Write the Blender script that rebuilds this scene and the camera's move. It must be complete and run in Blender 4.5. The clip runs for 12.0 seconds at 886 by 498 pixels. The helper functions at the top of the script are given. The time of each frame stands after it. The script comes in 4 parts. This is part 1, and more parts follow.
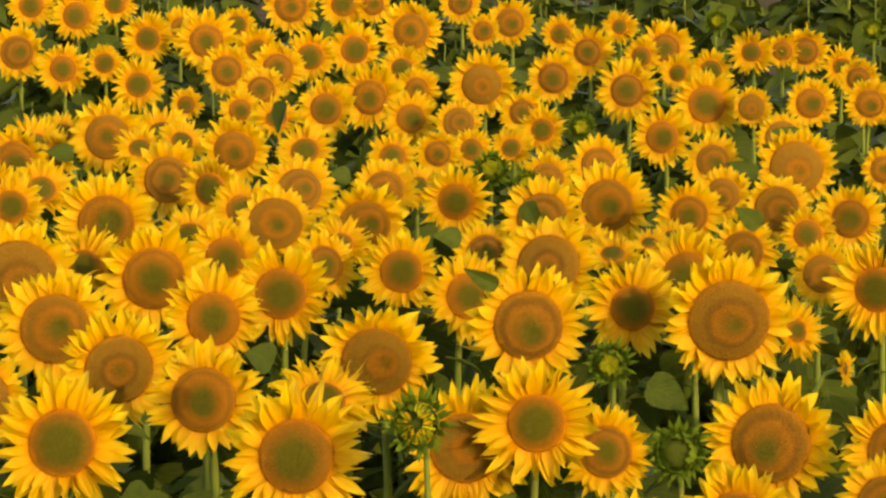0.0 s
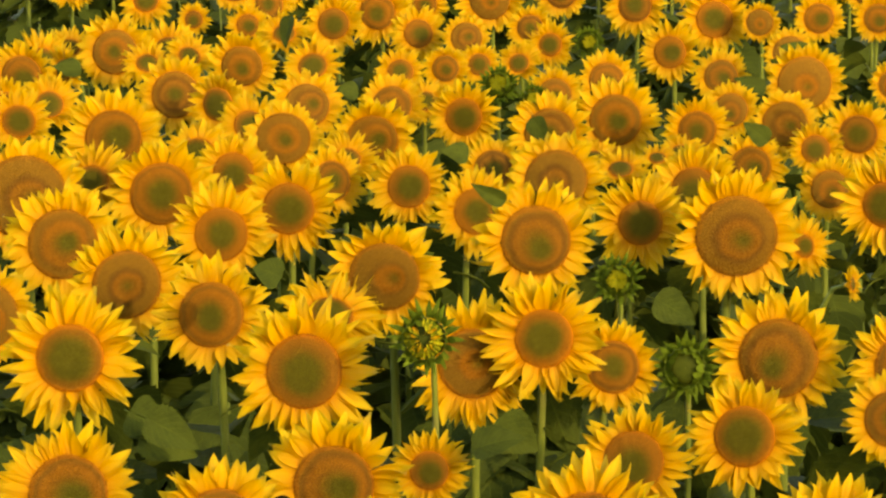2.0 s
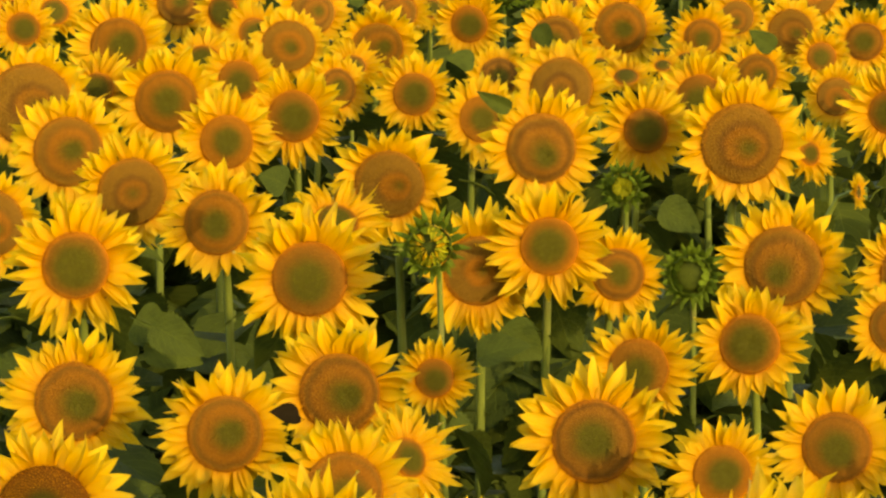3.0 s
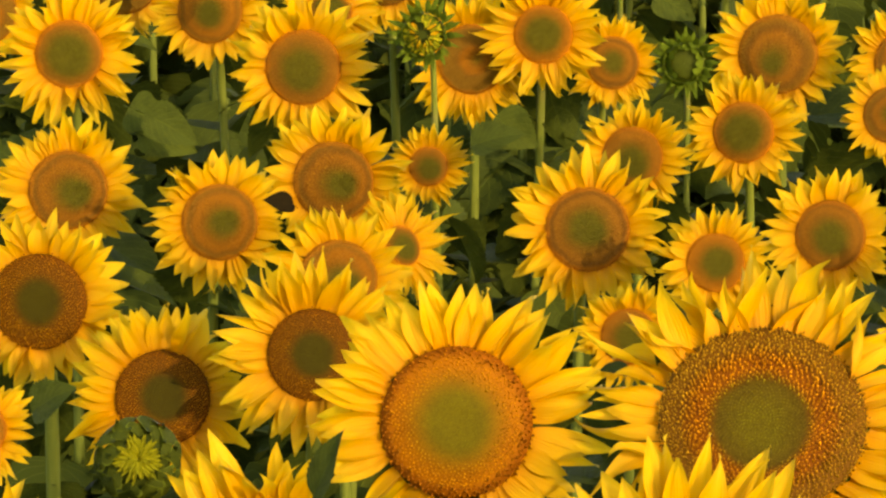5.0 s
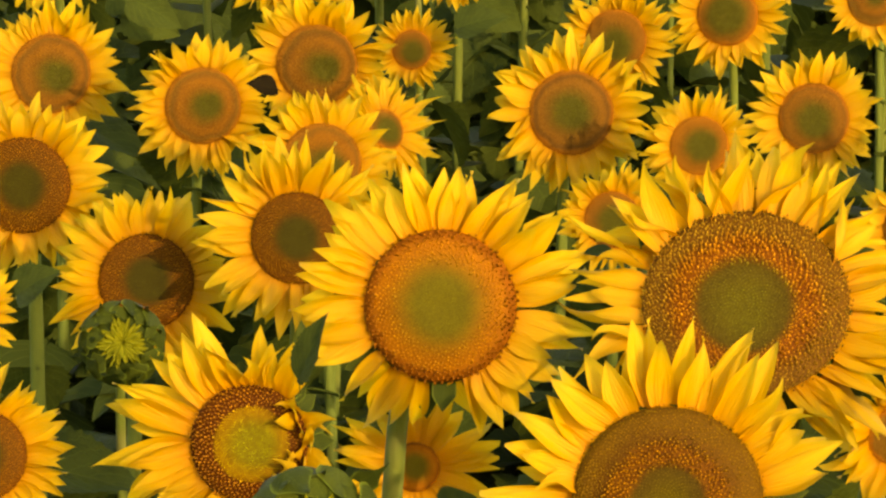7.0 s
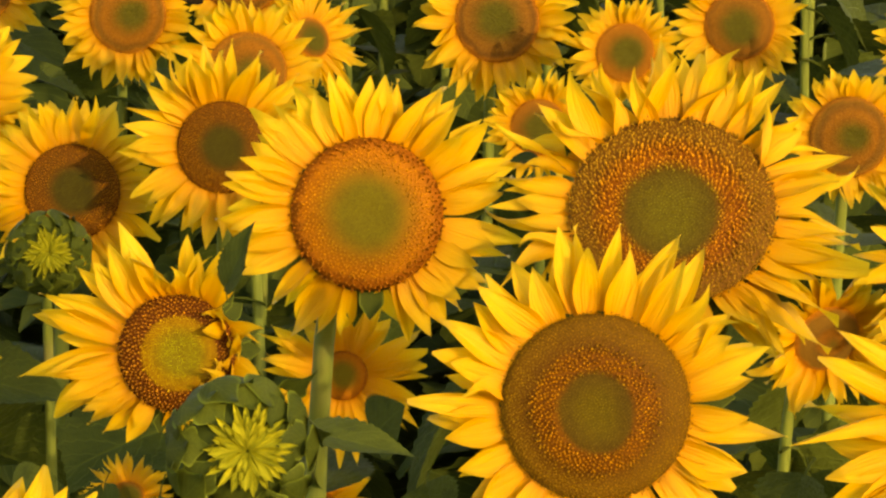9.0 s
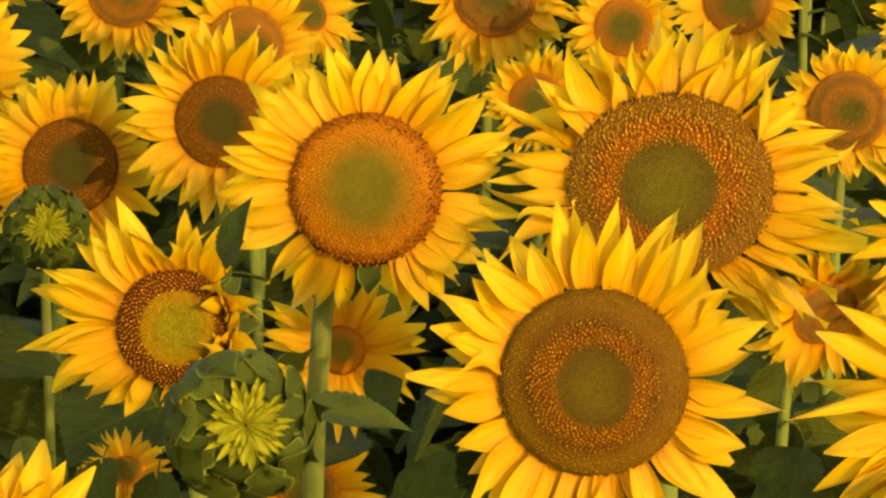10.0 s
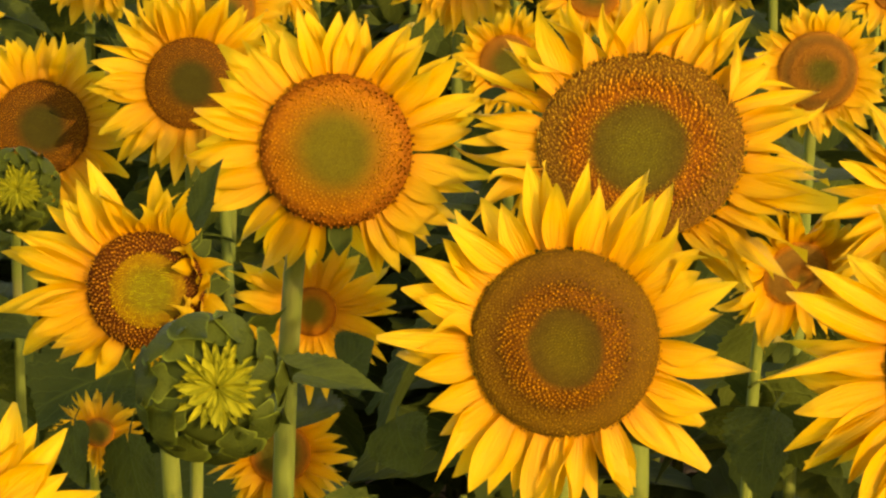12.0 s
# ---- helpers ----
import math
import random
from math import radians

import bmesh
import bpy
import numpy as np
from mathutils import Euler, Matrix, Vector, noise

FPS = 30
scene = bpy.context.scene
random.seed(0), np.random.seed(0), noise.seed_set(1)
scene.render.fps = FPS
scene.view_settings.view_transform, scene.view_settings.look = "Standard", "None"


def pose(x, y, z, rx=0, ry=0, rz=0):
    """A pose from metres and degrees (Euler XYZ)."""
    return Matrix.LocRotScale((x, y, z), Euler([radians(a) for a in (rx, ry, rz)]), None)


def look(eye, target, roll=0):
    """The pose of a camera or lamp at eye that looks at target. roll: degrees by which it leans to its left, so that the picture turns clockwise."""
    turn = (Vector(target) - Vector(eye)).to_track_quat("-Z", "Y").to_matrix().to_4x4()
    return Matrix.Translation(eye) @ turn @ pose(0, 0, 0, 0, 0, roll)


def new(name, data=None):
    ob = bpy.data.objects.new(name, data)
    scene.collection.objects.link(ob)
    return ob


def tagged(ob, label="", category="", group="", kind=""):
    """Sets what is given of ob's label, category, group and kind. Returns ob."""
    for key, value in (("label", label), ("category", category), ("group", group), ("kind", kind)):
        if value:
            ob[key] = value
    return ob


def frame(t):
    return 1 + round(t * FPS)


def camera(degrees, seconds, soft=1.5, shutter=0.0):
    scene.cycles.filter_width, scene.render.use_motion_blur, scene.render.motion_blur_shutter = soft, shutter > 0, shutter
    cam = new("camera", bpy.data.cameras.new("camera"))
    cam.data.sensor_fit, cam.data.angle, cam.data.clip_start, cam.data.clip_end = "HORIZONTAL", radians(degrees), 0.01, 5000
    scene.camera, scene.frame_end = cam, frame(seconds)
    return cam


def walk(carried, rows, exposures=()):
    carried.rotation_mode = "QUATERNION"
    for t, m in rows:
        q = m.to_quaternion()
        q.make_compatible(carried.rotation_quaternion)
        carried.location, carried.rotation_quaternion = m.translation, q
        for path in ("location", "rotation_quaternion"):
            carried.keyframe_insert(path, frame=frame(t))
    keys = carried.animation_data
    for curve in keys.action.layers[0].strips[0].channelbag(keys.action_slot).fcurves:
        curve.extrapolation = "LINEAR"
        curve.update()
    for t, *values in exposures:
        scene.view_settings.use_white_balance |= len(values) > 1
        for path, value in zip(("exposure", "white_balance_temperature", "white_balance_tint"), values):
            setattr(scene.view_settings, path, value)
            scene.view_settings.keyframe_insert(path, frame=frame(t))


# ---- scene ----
# ---- camera: a long lens on a fixed stand, tilting down over the field ----
cam = camera(14.0, 12.0, soft=2.5)
EYE = 2.5
ROWS = [
    (0.0, 0.000, -6.350),
    (0.5, 0.063, -6.458),
    (1.0, 0.122, -6.718),
    (1.5, 0.118, -7.104),
    (2.0, 0.122, -7.696),
    (2.5, 0.181, -8.423),
    (3.0, 0.209, -9.163),
    (3.2, 0.200, -9.491),
    (4.8, 0.129, -12.246),
    (5.0, 0.110, -12.524),
    (5.5, 0.069, -13.103),
    (6.0, 0.028, -13.569),
    (6.5, -0.023, -13.982),
    (7.0, -0.157, -14.377),
    (7.2, -0.269, -14.579),
    (8.8, -1.305, -15.745),
    (9.0, -1.362, -15.835),
    (9.5, -1.391, -16.032),
    (10.0, -1.393, -16.239),
    (10.5, -1.455, -16.477),
    (11.0, -1.644, -16.661),
    (11.5, -1.842, -16.768),
    (12.0, -1.875, -16.853),
]
walk(cam, [(t, pose(0, 0, EYE, 90 + pitch, 0, yaw)) for t, yaw, pitch in ROWS],
     [(0.0, 0.96, 9000, 13.5), (3.2, 1.00, 9000, 15.0), (7.0, 1.10, 9000, 21.0), (12.0, 1.06, 9000, 27.0)])

# ---- light: warm low sun behind the camera and to its right, clear sky ----
SUN_AZIMUTH, SUN_HEIGHT = 32.0, 20.0     # degrees to the right of straight behind, degrees up
world = bpy.data.worlds.new("sky")
scene.world = world
world.use_nodes = True
wn = world.node_tree
sky = wn.nodes.new("ShaderNodeTexSky")
sky.sky_type = "NISHITA"
sky.sun_disc = False
sky.sun_elevation = radians(SUN_HEIGHT)
sky.sun_rotation = radians(180 - SUN_AZIMUTH)
background = next(n for n in wn.nodes if n.type == "BACKGROUND")
background.inputs["Strength"].default_value = 0.42
wn.links.new(sky.outputs["Color"], background.inputs["Color"])
sun_data = bpy.data.lights.new("sun", "SUN")
sun_data.energy, sun_data.angle, sun_data.color = 3.2, radians(0.6), (1.0, 0.88, 0.66)
sun = new("sun", sun_data)
az, el = radians(SUN_AZIMUTH), radians(SUN_HEIGHT)
sun.matrix_basis = look((20 * math.sin(az) * math.cos(el), -20 * math.cos(az) * math.cos(el), 20 * math.sin(el)), (0, 0, 0))


# ---- materials ----
def material(name, roughness=0.6):
    m = bpy.data.materials.new(name)
    m.use_nodes = True
    bsdf = m.node_tree.nodes["Principled BSDF"]
    bsdf.inputs["Roughness"].default_value = roughness
    return m, m.node_tree, bsdf


def node(tree, kind, **values):
    n = tree.nodes.new(kind)
    for key, value in values.items():
        n.inputs[key.replace("_", " ")].default_value = value
    return n


def wire(tree, a, b):
    tree.links.new(a, b)


def calc(tree, op, a, b=None, c=None):
    n = tree.nodes.new("ShaderNodeMath")
    n.operation = op
    for i, v in enumerate((a, b, c)):
        if v is None:
            continue
        if isinstance(v, (int, float)):
            n.inputs[i].default_value = v
        else:
            wire(tree, v, n.inputs[i])
    return n.outputs[0]


def step(tree, value, low, high):
    n = tree.nodes.new("ShaderNodeMapRange")
    n.interpolation_type = "SMOOTHSTEP"
    for key, v in (("Value", value), ("From Min", low), ("From Max", high)):
        if isinstance(v, (int, float)):
            n.inputs[key].default_value = v
        else:
            wire(tree, v, n.inputs[key])
    return n.outputs["Result"]


def blend(tree, factor, a, b, how="MIX"):
    n = tree.nodes.new("ShaderNodeMix")
    n.data_type, n.blend_type = "RGBA", how
    for i, v in ((0, factor), (6, a), (7, b)):
        if isinstance(v, (int, float)):
            n.inputs[i].default_value = v
        elif isinstance(v, tuple):
            n.inputs[i].default_value = (*v, 1)
        else:
            wire(tree, v, n.inputs[i])
    return n.outputs[2]


def uv(tree):
    n = tree.nodes.new("ShaderNodeUVMap")
    n.uv_map = "flat"
    s = tree.nodes.new("ShaderNodeSeparateXYZ")
    wire(tree, n.outputs[0], s.inputs[0])
    return n.outputs[0], s.outputs[0], s.outputs[1]


def noise_of(tree, vector, scale, detail=3.0):
    n = node(tree, "ShaderNodeTexNoise", Scale=scale, Detail=detail)
    if vector is not None:
        wire(tree, vector, n.inputs["Vector"])
    return n.outputs[0]


def bump(tree, bsdf, height, strength, distance):
    n = node(tree, "ShaderNodeBump", Strength=strength, Distance=distance)
    wire(tree, height, n.inputs["Height"])
    wire(tree, n.outputs[0], bsdf.inputs["Normal"])
    return n.outputs[0]


def thin(tree, bsdf, colour, share, normal=None):
    """Lets part of the light pass through a leaf or petal."""
    t = tree.nodes.new("ShaderNodeBsdfTranslucent")
    wire(tree, colour, t.inputs["Color"])
    if normal is not None:
        wire(tree, normal, t.inputs["Normal"])
    mix = tree.nodes.new("ShaderNodeMixShader")
    mix.inputs[0].default_value = share
    wire(tree, bsdf.outputs[0], mix.inputs[1])
    wire(tree, t.outputs[0], mix.inputs[2])
    wire(tree, mix.outputs[0], tree.nodes["Material Output"].inputs["Surface"])


def petal_material():
    m, t, b = material("petal", 0.55)
    flat, across, along = uv(t)
    info = t.nodes.new("ShaderNodeObjectInfo")
    geo = t.nodes.new("ShaderNodeNewGeometry")
    chance = calc(t, "FRACT", calc(t, "ADD", info.outputs["Random"], geo.outputs["Random Per Island"]))
    obj = t.nodes.new("ShaderNodeTexCoord").outputs["Object"]
    base = blend(t, step(t, along, 0.0, 0.42), (0.520, 0.212, 0.006), (0.525, 0.295, 0.010))
    base = blend(t, step(t, along, 0.40, 0.95), base, (0.500, 0.342, 0.014))
    base = blend(t, calc(t, "MULTIPLY", chance, 0.28), base, (0.512, 0.246, 0.004))
    mottle = noise_of(t, obj, 3.0)
    base = blend(t, calc(t, "MULTIPLY", step(t, mottle, 0.5, 0.75), 0.15), base, (0.49, 0.225, 0.007))
    stretch = node(t, "ShaderNodeMapping", Scale=(8.0, 0.8, 1.0))
    wire(t, flat, stretch.inputs["Vector"])
    veins = noise_of(t, stretch.outputs[0], 1.0, 2.0)
    base = blend(t, calc(t, "MULTIPLY", step(t, veins, 0.52, 0.75), 0.5), base, (0.42, 0.175, 0.003))
    wire(t, base, b.inputs["Base Color"])
    b.inputs["Specular IOR Level"].default_value = 0.18
    normal = bump(t, b, veins, 0.7, 0.004)
    thin(t, b, base, 0.54, normal)
    return m


def disc_material():
    """Discs of the field: green heart, orange ring of open florets, dark line, brown outer band. Object colour: radius of the heart, age, -, youth."""
    m, t, b = material("disc", 0.8)
    flat, radius, tip = uv(t)
    info = t.nodes.new("ShaderNodeObjectInfo")
    split = t.nodes.new("ShaderNodeSeparateColor")
    wire(t, info.outputs["Color"], split.inputs[0])
    obj = t.nodes.new("ShaderNodeTexCoord").outputs["Object"]
    r = calc(t, "ADD", radius, calc(t, "MULTIPLY", calc(t, "SUBTRACT", noise_of(t, obj, 2.2), 0.5), 0.22))
    green = split.outputs[0]
    centre = blend(t, calc(t, "MULTIPLY", step(t, noise_of(t, obj, 6.0, 4.0), 0.4, 0.7), 0.4), (0.050, 0.048, 0.003), (0.078, 0.072, 0.005))
    ring = blend(t, info.outputs["Random"], (0.190, 0.076, 0.005), (0.150, 0.068, 0.006))
    inner = blend(t, step(t, r, calc(t, "SUBTRACT", green, 0.34), calc(t, "ADD", green, 0.12)), centre, ring)
    outer = blend(t, split.outputs[1], (0.138, 0.070, 0.006), (0.135, 0.072, 0.007))
    base = blend(t, step(t, r, calc(t, "ADD", green, 0.14), calc(t, "ADD", green, 0.32)), inner, outer)
    # the florets that open next stand as a dark line round the ring
    line = calc(t, "MULTIPLY", step(t, r, calc(t, "ADD", green, 0.14), calc(t, "ADD", green, 0.25)), step(t, r, calc(t, "ADD", green, 0.42), calc(t, "ADD", green, 0.28)))
    line = calc(t, "MULTIPLY", line, calc(t, "ADD", calc(t, "MULTIPLY", info.outputs["Random"], 0.50), 0.10))
    base = blend(t, line, base, blend(t, 1.0, base, (0.46, 0.34, 0.5), "MULTIPLY"))
    edge = calc(t, "MULTIPLY", step(t, r, calc(t, "SUBTRACT", green, 0.16), calc(t, "SUBTRACT", green, 0.02)), step(t, r, calc(t, "ADD", green, 0.10), calc(t, "ADD", green, 0.0)))
    base = blend(t, calc(t, "MULTIPLY", edge, 0.15), base, blend(t, 1.0, base, (0.50, 0.42, 0.5), "MULTIPLY"))
    rim = calc(t, "ADD", calc(t, "MULTIPLY", info.outputs["Alpha"], 0.5), 0.30)
    base = blend(t, calc(t, "MULTIPLY", step(t, r, 0.84, 0.98), rim), base, (0.33, 0.115, 0.006))
    cells = node(t, "ShaderNodeTexVoronoi", Scale=26.0)
    wire(t, obj, cells.inputs["Vector"])
    dot = step(t, cells.outputs["Distance"], 0.55, 0.05)
    dark = blend(t, 1.0, base, (0.70, 0.62, 0.6), "MULTIPLY")
    light = blend(t, 1.0, base, (1.22, 1.27, 1.25), "MULTIPLY")
    base = blend(t, calc(t, "MAXIMUM", calc(t, "MULTIPLY", dot, 0.75), tip), dark, light)
    bump(t, b, dot, 0.6, 0.005)
    wire(t, base, b.inputs["Base Color"])
    b.inputs["Specular IOR Level"].default_value = 0.06
    return m


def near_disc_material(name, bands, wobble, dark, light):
    """Discs that show their florets. Bands: (radius, how softly it begins, colour); the tips of the florets are paler,
    and shade is put into the colour of the gaps between them.
    """
    m, t, b = material(name, 0.75)
    flat, radius, tip = uv(t)
    obj = t.nodes.new("ShaderNodeTexCoord").outputs["Object"]
    r = calc(t, "ADD", radius, calc(t, "MULTIPLY", calc(t, "SUBTRACT", noise_of(t, obj, 1.6), 0.5), wobble))
    base = bands[0][2]
    for at, softly, colour in bands[1:]:
        base = blend(t, step(t, r, at - softly, at + softly), base, colour)
    base = blend(t, calc(t, "MULTIPLY", step(t, noise_of(t, obj, 5.0, 4.0), 0.40, 0.72), 0.35), base, blend(t, 1.0, base, (0.72, 0.66, 0.7), "MULTIPLY"))
    base = blend(t, calc(t, "MULTIPLY", step(t, noise_of(t, obj, 34.0, 2.0), 0.46, 0.66), 0.45), base, blend(t, 1.0, base, (0.52, 0.46, 0.5), "MULTIPLY"))
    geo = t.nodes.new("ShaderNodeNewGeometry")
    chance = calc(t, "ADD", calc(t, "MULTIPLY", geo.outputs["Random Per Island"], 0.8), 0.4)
    # feet of the florets darkened as painted shade in the gaps, tips lightened
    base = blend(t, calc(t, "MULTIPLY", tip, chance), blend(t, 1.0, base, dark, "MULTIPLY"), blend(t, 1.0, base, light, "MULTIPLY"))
    wire(t, base, b.inputs["Base Color"])
    b.inputs["Specular IOR Level"].default_value = 0.03
    return m


def leaf_material(name, deep, pale, share, gloss=0.03, relief_depth=0.012, edging=0.0):
    m, t, b = material(name, 0.62)
    flat, across, along = uv(t)
    info = t.nodes.new("ShaderNodeObjectInfo")
    obj = t.nodes.new("ShaderNodeTexCoord").outputs["Object"]
    base = blend(t, info.outputs["Random"], deep, pale)
    base = blend(t, calc(t, "MULTIPLY", step(t, noise_of(t, obj, 4.0), 0.45, 0.7), 0.5), base, tuple(c * 0.6 for c in deep))
    side = calc(t, "ABSOLUTE", across)
    rib = calc(t, "FRACT", calc(t, "SUBTRACT", calc(t, "MULTIPLY", along, 7.0), calc(t, "MULTIPLY", side, 3.0)))
    rib = calc(t, "MAXIMUM", step(t, calc(t, "ABSOLUTE", calc(t, "SUBTRACT", rib, 0.5)), 0.10, 0.0), step(t, side, 0.05, 0.0))
    base = blend(t, calc(t, "MULTIPLY", rib, 0.20), base, tuple(min(1, c * 2.2) for c in pale))
    base = blend(t, calc(t, "MULTIPLY", step(t, side, 0.78, 1.0), edging), base, tuple(min(1, c * 3.0) for c in pale))
    wire(t, base, b.inputs["Base Color"])
    b.inputs["Specular IOR Level"].default_value = gloss
    relief = calc(t, "ADD", noise_of(t, obj, 22.0), calc(t, "MULTIPLY", rib, -0.6))
    normal = bump(t, b, relief, 0.35, relief_depth)
    thin(t, b, base, share, normal)
    return m


def stem_material():
    m, t, b = material("stem", 0.6)
    obj = t.nodes.new("ShaderNodeTexCoord").outputs["Object"]
    stretch = node(t, "ShaderNodeMapping", Scale=(120.0, 120.0, 6.0))
    wire(t, obj, stretch.inputs["Vector"])
    streak = noise_of(t, stretch.outputs[0], 1.0)
    b.inputs["Specular IOR Level"].default_value = 0.15
    base = blend(t, streak, (0.046, 0.064, 0.007), (0.095, 0.112, 0.013))
    base = blend(t, calc(t, "MULTIPLY", step(t, noise_of(t, obj, 9.0), 0.55, 0.75), 0.5), base, (0.12, 0.10, 0.03))
    wire(t, base, b.inputs["Base Color"])
    bump(t, b, streak, 0.4, 0.004)
    return m


def soil_material():
    m, t, b = material("soil", 0.95)
    b.inputs["Specular IOR Level"].default_value = 0.0
    geo = t.nodes.new("ShaderNodeNewGeometry").outputs["Position"]
    base = blend(t, noise_of(t, geo, 1.2), (0.030, 0.022, 0.013), (0.065, 0.048, 0.028))
    base = blend(t, step(t, noise_of(t, geo, 9.0, 6.0), 0.5, 0.7), base, (0.02, 0.016, 0.010))
    base = blend(t, calc(t, "MULTIPLY", step(t, noise_of(t, geo, 3.0), 0.55, 0.7), 0.6), base, (0.03, 0.045, 0.012))
    wire(t, base, b.inputs["Base Color"])
    bump(t, b, noise_of(t, geo, 18.0, 8.0), 0.9, 0.05)
    return m


PETAL, STEM, SOIL = petal_material(), stem_material(), soil_material()
DISC = disc_material()
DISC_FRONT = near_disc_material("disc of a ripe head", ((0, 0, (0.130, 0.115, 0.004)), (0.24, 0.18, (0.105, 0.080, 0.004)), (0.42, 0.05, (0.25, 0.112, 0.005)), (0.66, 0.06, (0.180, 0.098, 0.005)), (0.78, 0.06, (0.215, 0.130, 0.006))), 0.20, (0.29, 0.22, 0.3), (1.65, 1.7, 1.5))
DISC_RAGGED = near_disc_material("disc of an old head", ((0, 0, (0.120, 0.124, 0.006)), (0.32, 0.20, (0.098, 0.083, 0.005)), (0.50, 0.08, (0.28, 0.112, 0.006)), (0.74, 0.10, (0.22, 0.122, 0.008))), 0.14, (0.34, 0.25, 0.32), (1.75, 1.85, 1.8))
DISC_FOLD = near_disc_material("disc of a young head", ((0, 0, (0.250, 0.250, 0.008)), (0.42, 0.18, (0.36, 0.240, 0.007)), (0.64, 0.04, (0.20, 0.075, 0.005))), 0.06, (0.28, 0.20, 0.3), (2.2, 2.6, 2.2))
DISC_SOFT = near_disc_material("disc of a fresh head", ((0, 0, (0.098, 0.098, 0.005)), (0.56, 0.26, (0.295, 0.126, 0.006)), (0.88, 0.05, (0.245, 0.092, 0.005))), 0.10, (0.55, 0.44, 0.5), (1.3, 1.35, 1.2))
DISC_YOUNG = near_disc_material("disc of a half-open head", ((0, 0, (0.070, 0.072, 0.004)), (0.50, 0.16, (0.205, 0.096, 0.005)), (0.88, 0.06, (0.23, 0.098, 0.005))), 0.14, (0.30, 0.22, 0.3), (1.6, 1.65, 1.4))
LEAF = leaf_material("leaf", (0.023, 0.032, 0.0045), (0.038, 0.049, 0.006), 0.22)
BRACT = leaf_material("bract", (0.018, 0.025, 0.003), (0.032, 0.041, 0.004), 0.15, relief_depth=0.0012, edging=0.55)
BRACT_FRESH = leaf_material("fresh bract", (0.032, 0.050, 0.004), (0.060, 0.088, 0.007), 0.2, relief_depth=0.0012)
WITHERED = leaf_material("withered leaf", (0.007, 0.005, 0.002), (0.012, 0.008, 0.003), 0.02, 0.0)
TUFT = leaf_material("young petal", (0.105, 0.110, 0.006), (0.20, 0.188, 0.010), 0.25, relief_depth=0.0006)


# ---- ground: one sheet of soil, rising a little away from the camera ----
def ground_height(y):
    return 0.03 * (min(max(y, 8.0), 60.0) - 8.0)


def mesh_of(name, verts, faces, material_, uvs=None, smooth=True):
    me = bpy.data.meshes.new(name)
    me.from_pydata(verts, [], faces)
    me.materials.append(material_)
    if uvs is not None:
        layer = me.uv_layers.new(name="flat")
        for loop in me.loops:
            layer.data[loop.index].uv = uvs[loop.vertex_index]
    if smooth:
        me.polygons.foreach_set("use_smooth", [True] * len(me.polygons))
    me.update()
    return me


def build_ground():
    xs = [-1500, -300, -60, -20] + [-8 + 0.25 * i for i in range(65)] + [20, 60, 300, 1500]
    ys = [-1500, -300, -60, -15, -4] + [0.25 * i for i in range(0, 105)] + [30, 40, 60, 120, 400, 1800]
    verts, faces = [], []
    for y in ys:
        for x in xs:
            furrow = 0.035 * math.sin(y * 2 * math.pi / 0.7) if 0 < y < 26 and abs(x) < 8 else 0
            lump = 0.04 * noise.noise((x * 2.1, y * 2.1, 0.3)) + 0.02 * noise.noise((x * 6, y * 6, 2.0))
            verts.append((x, y, ground_height(y) + furrow + lump - 0.02))
    n = len(xs)
    for j in range(len(ys) - 1):
        for i in range(n - 1):
            a = j * n + i
            faces.append((a, a + 1, a + n + 1, a + n))
    tagged(new("ground", mesh_of("ground", verts, faces, SOIL)), "dark brown field soil between sunflower rows", "ground", kind="structure")


build_ground()


# ---- shared meshes ----
def strip(shape, across, along, wave):
    """A petal- or leaf-like blade along +y, its front to +z. shape(v): half width; wave(u, v): sideways shift, length shift, height."""
    verts, faces, uvs = [], [], []
    for j in range(along + 1):
        v = j / along
        for i in range(across + 1):
            u = 2 * i / across - 1
            dx, dy, z = wave(u, v)
            verts.append((u * shape(v) + dx, v + dy, z))
            uvs.append((u, v))
    n = across + 1
    for j in range(along):
        for i in range(across):
            a = j * n + i
            faces.append((a, a + 1, a + n + 1, a + n))
    return verts, faces, uvs


def petal_width(v, peak, sharp):
    """Half width of a lance-shaped petal, widest at peak, with a broad foot and a pointed tip."""
    w = 0.50 + 0.50 * math.sin(math.pi / 2 * v / peak) if v < peak else 1 - ((v - peak) / (1 - peak)) ** (1.55 * sharp)
    return 0.5 * max(0.0, w)


def petal_shape(seed):
    rng = random.Random(seed)
    peak, sharp = rng.uniform(0.34, 0.55), rng.uniform(0.85, 1.2)
    bend, tip_curl = rng.uniform(-0.24, 0.20), rng.uniform(-0.16, 0.2)
    cup, sway, twist = rng.uniform(-0.05, 0.16), rng.uniform(-0.16, 0.16), rng.uniform(-0.35, 0.35)
    ridge = rng.uniform(0.012, 0.028)

    def wave(u, v):
        z = bend * v * v + tip_curl * v ** 4 + cup * u * u * math.sin(math.pi * v)
        z += ridge * math.cos(u * 2 * math.pi) * math.sin(math.pi * v) + twist * u * v * 0.3
        z += 0.012 * math.sin(9 * v + seed) * abs(u)
        return sway * v * v, -0.04 * abs(bend) * v, z
    return strip(lambda v: petal_width(v, peak, sharp), 6, 8, wave)


PETAL_SHAPES = [petal_shape(s) for s in range(16)]
PETALS = [mesh_of("petal", *s[:2], PETAL, s[2]) for s in PETAL_SHAPES]


